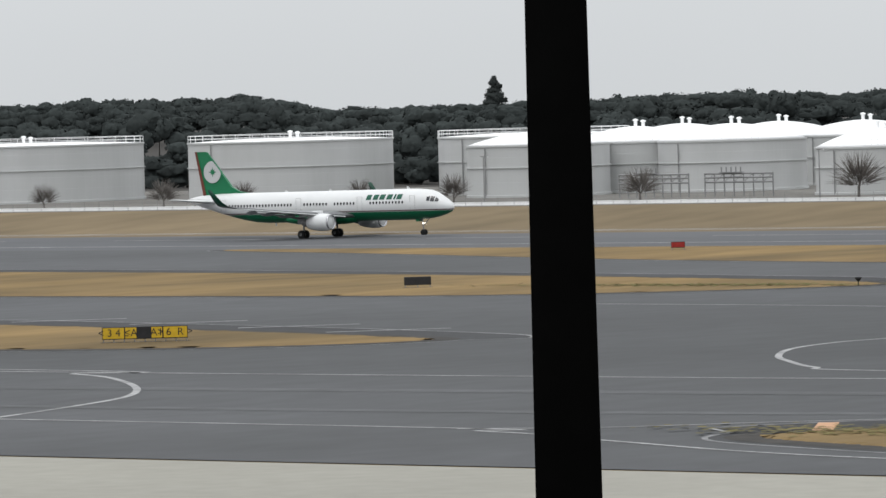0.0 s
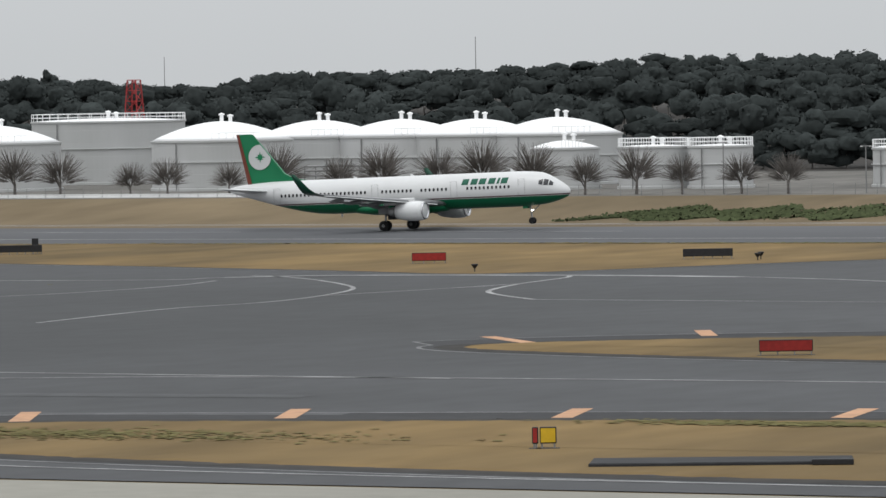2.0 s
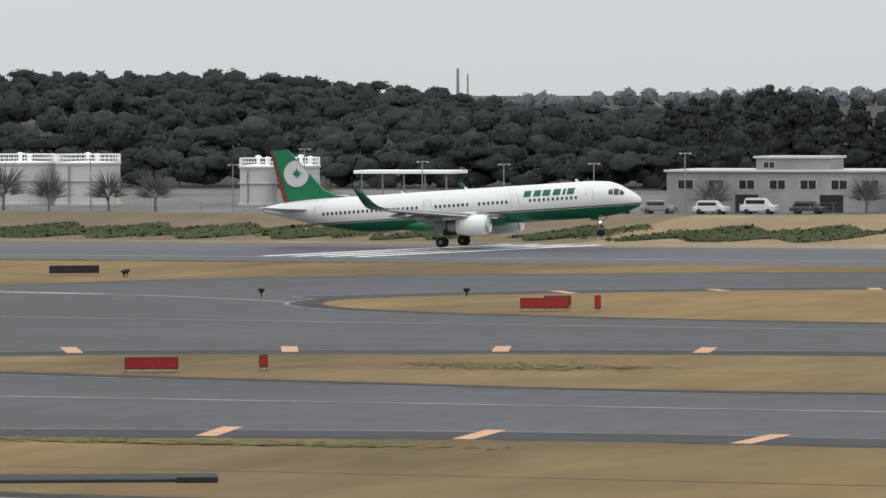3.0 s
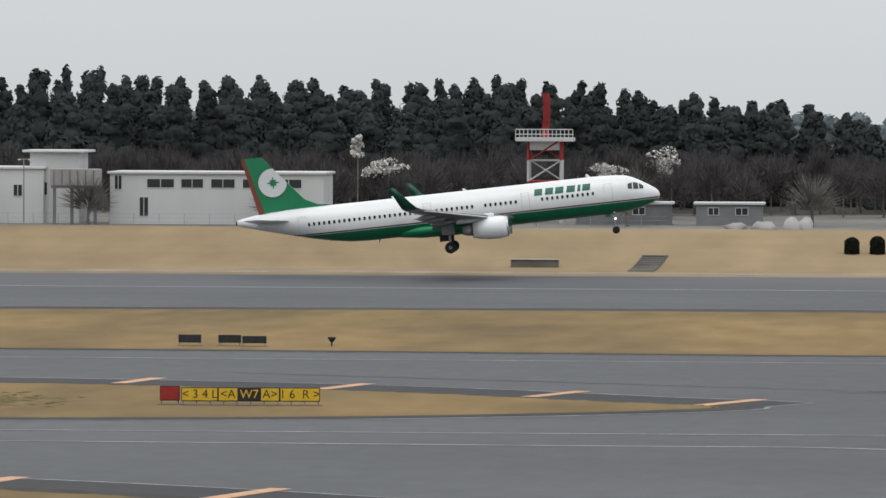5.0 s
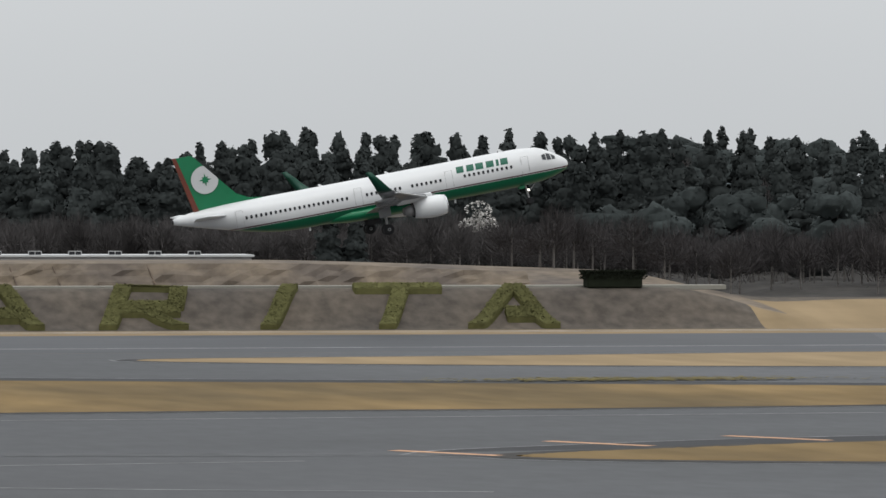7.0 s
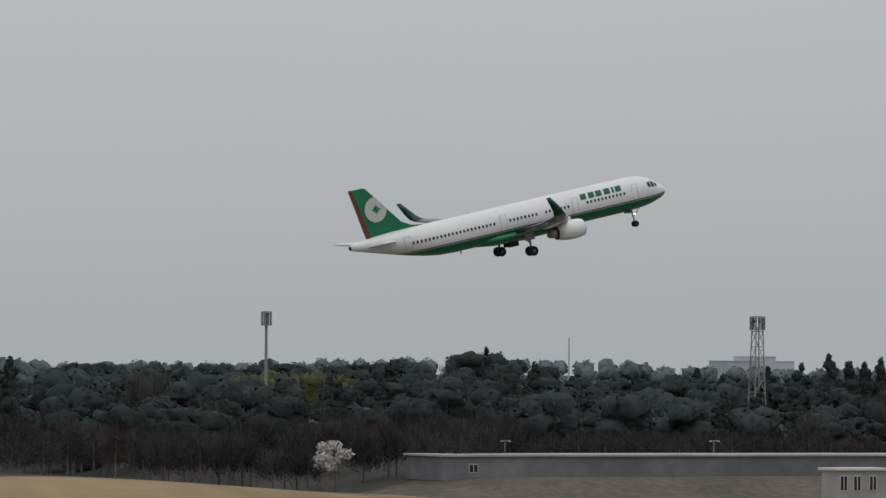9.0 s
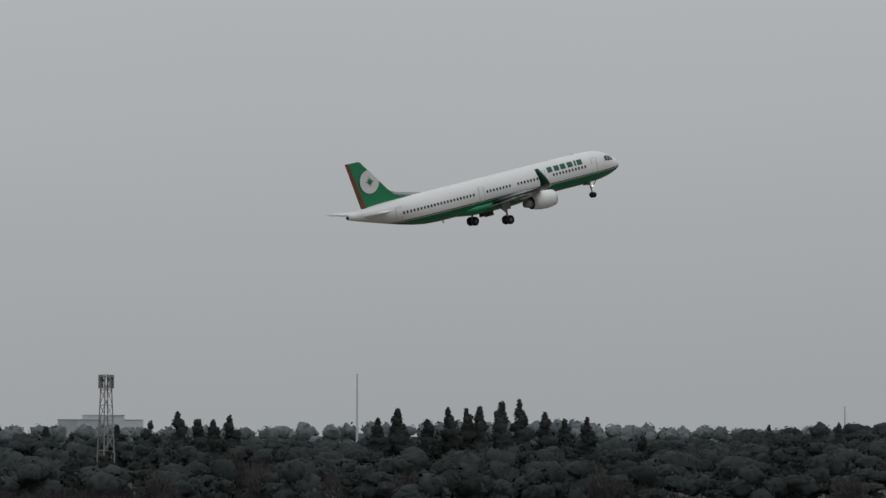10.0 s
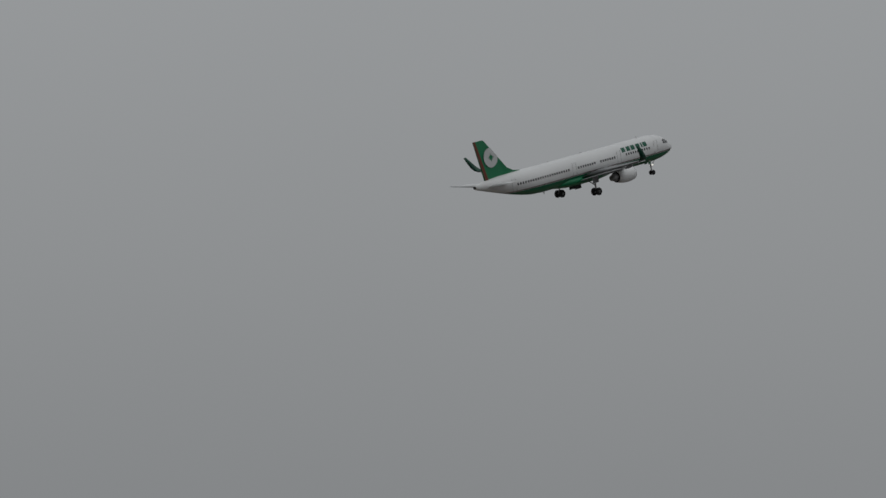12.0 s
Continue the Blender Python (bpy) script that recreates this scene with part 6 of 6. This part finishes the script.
# stone steps and drain boxes on the bank
for x, w, h in ((-32.5, 5.3, 0.75), (-174, 1.6, 0.4), (-168, 1.6, 0.4)):
    b = empty("drain_box", pose(x, 613, land(x, 613)), "grey concrete drain box set in the bank", "drain", "bank drains")
    part("basin", box(-w / 2, -0.6, -0.3, w / 2, 0.6, h, 0.08), PLATEAU, b)
    part("cover", box(-w / 2 - 0.1, -0.7, h + 0.003, w / 2 + 0.1, 0.7, h + 0.12, 0.03), GREY_STEEL, b)
for x in (-20.5, -168):
    b = empty("bank_stair", pose(x, 607, 0), "grey concrete steps up the grass bank", "stairs")
    for k in range(10):
        y = 607 + k * 1.6
        part("step", box(-1.5 + k * 0.12, k * 1.6, -0.2, 1.4 + k * 0.12, k * 1.6 + 1.65, land(x, y + 0.8) + 0.14), PLATEAU, b)

# ---- taxiway signs and lights ----
def make_sign(x, y, w, h, faces, label, turn=0.0, legs=True, thick=0.25):
    """faces: rows of (start, end, material, text, text material)."""
    s = empty("taxiway_sign", pose(x, y, 0.05, 0, 0, turn), label, "sign", "taxiway signs")
    part("cabinet", box(-w / 2, -thick / 2, 0.25, w / 2, thick / 2, 0.25 + h, 0.03), DARK, s)
    for a, b, mat, text, ink in faces:
        face = part("face", box(-w / 2 + a * w + 0.05, -thick / 2 - 0.02, 0.31, -w / 2 + b * w - 0.05, -thick / 2 - 0.004, 0.19 + h), mat, s)
        if text:
            c = bpy.data.curves.new("words", "FONT")
            c.body, c.size, c.align_x, c.align_y = text, h * 0.86, "CENTER", "CENTER"
            c.extrude = 0.004
            me = new("words", c)
            dep = bpy.context.evaluated_depsgraph_get()
            mesh = bpy.data.meshes.new_from_object(me.evaluated_get(dep))
            bpy.data.objects.remove(me)
            mesh.materials.clear()
            mesh.materials.append(ink)
            wd = new("words", mesh)
            wd.parent = face
            wd.matrix_local = pose(-w / 2 + (a + b) / 2 * w, -thick / 2 - 0.026, 0.25 + h / 2, 90, 0, 0)
    for k in range(max(2, int(w / 0.7)) if legs else 0):
        n = max(2, int(w / 0.7))
        part("leg", box(-w / 2 + 0.1 + k * (w - 0.2) / (n - 1) - 0.04, -0.05, -0.05, -w / 2 + 0.1 + k * (w - 0.2) / (n - 1) + 0.04, 0.05, 0.26), GREY_STEEL, s)
    part("slab", box(-w / 2 - 0.15, -0.35, -0.06, w / 2 + 0.15, 0.35, 0.03), SHOULDER, s)
    return s


LONG = ((0, 0.265, YELLOW, "< 3 4 L", DARK), (0.265, 0.41, YELLOW, "<A", DARK), (0.41, 0.57, DARK, "W7", YELLOW), (0.57, 0.71, YELLOW, "A>", DARK), (0.71, 1.0, YELLOW, "1 6  R >", DARK))
make_sign(-34.5, 330, 8.3, 0.85, LONG, "long yellow and black taxiway direction sign", 4)
make_sign(-39.4, 330.3, 1.2, 0.9, ((0, 1, RED, "", None),), "red mandatory sign box beside the yellow sign", 4)
make_sign(-279, 323, 6.6, 0.95, LONG[:2] + ((0.41, 0.57, DARK, "", None),) + LONG[3:], "long yellow and black taxiway direction sign", 38)
for x, y, w, h, turn in ((-328, 420, 2.6, 0.8, 38), (-305, 498, 5.2, 0.75, 30), (-220, 486, 4.8, 0.75, 24), (-47.6, 411.5, 1.7, 0.6, 3), (-44.6, 411.5, 1.7, 0.6, 3), (-42.7, 411, 1.8, 0.55, 3), (194, 498, 2.6, 0.8, -22)):
    make_sign(x, y, w, h, (), "black back of a taxiway sign on the dry grass", turn)
for x, y, w, h, turn in ((-368, 520, 1.6, 0.7, 34), (-244, 474, 3.3, 0.8, 28), (-140, 321, 3.4, 0.75, 24), (-148, 418, 3.9, 0.85, 20), (-134, 325, 0.55, 0.8, 24), (58, 458, 0.75, 0.8, -6), (-149, 424, 2.2, 0.8, 20), (-143.5, 418, 0.5, 1.1, 20)):
    make_sign(x, y, w, h, ((0, 1, RED, "", None),), "red mandatory sign on the dry grass beside the taxiway", turn)
make_sign(-116.75, 239, 0.8, 0.8, ((0, 1, YELLOW, "", None),), "yellow taxiway sign box with a red side", 24)
make_sign(-117.3, 238.7, 0.3, 0.8, ((0, 1, RED, "", None),), "red end face of a taxiway sign box", 24)
make_sign(229, 483, 1.9, 0.75, ((0, 1, YELLOW, "", None),), "yellow taxiway sign on the dry grass", -24)
make_sign(-304, 500, 0.7, 1.4, (), "black back of a tall narrow sign", 30)
for x, y in ((-307, 485), (-229, 454), (-213, 482), (-165, 446), (189, 480), (-322, 437), (-280, 424), (-214, 485), (-182, 441), (-37, 412)):
    l = empty("edge_light", pose(x, y, 0.05), "small dark taxiway edge light on a stem", "lamp", "edge lights")
    part("stem", tube((0, 0, -0.05), (0, 0, 0.35), 0.06, 0.06, 6), DARK, l)
    part("head", lathe([(0.08, 0.3), (0.32, 0.62), (0.3, 0.72), (0.05, 0.74)], 10), DARK, l)
mat_ob = empty("drain_cover", pose(-104.5, 232, 0.07, 0, 0, 22), "long dark drain cover lying on the lawn", "cover")
part("plate", box(-6.0, -2.0, -0.05, 6.0, 1.6, 0.16, 0.05), SHOULDER, mat_ob)
part("lip", box(4.2, -2.4, 0.0, 6.1, -1.9, 0.28, 0.04), DARK, mat_ob)
# green tufts on the lawns
for cx, cy, w, d, n in ((-150, 243, 24, 5, 320), (-110, 258, 14, 2, 240), (-300, 424, 30, 4, 220), (-55, 333, 8, 10, 420), (-120, 335, 10, 5, 200), (135, 459, 20, 5, 400), (-255, 530, 90, 2, 500)):
    n *= 4
    p = [(cx + RNG.normal() * w / 2.6, cy + RNG.normal() * d / 2.6, 0.08) for _ in range(n)]
    v, f = clumps(np.array(p), 0.2 + 0.25 * RNG.random(n), np.array([[0.0, 0.0, 1.5]]))
    v[:, 2] = 0.12 + (v[:, 2] - 0.08) * 0.12
    tagged(new("grass_tufts", mesh_from("grass_tufts", v, f, [GREEN_GRASS], None, np.tile(np.array([0.0, 0.0, 1.0]), (len(v), 1)))), "green grass tufts in the dry lawn", "grass", kind="stuff")

# ---- the viewing deck with its post ----
deck = tagged(finish(box(-9, -7, -0.05, 9, 6.2, 16.3, 0.05), "viewing_deck", CONCRETE), "pale concrete viewing deck of the terminal", "deck", kind="structure")
post = empty("window_post", pose(-3.6975, 5.0, 16.3), "black tapered window post close to the camera", "post")
part("shaft", tube((0, 0, 0), (0.0, 0, 3.6), 0.044, 0.0262, 24), POST_BLACK, post, smooth=True)
part("foot", lathe([(0.08, 0), (0.08, 0.02), (0.045, 0.05)], 20), POST_BLACK, post)


def motions():
    walk(airliner, [(t, pose(x, 580.4, z, 0, -pitch, 1.6)) for t, x, z, pitch in PLANE_ROWS])
    # the wings bend up as they take the weight
    for wing, s in WINGS:
        walk(wing, [(t, pose(0, 0, 0, s * k)) for t, k in ((0, 0), (2.0, 0.0), (3.2, 0.4), (4.8, 1.3), (6.0, 1.7), (8.3, 2.0), (12, 2.0))])
    # the radar dish turns steadily
    walk(radar_dish, [(0.5 * k, pose(0, 0, 0, 0, 0, 90 + 50 * (k - 10))) for k in range(25)])


motions()
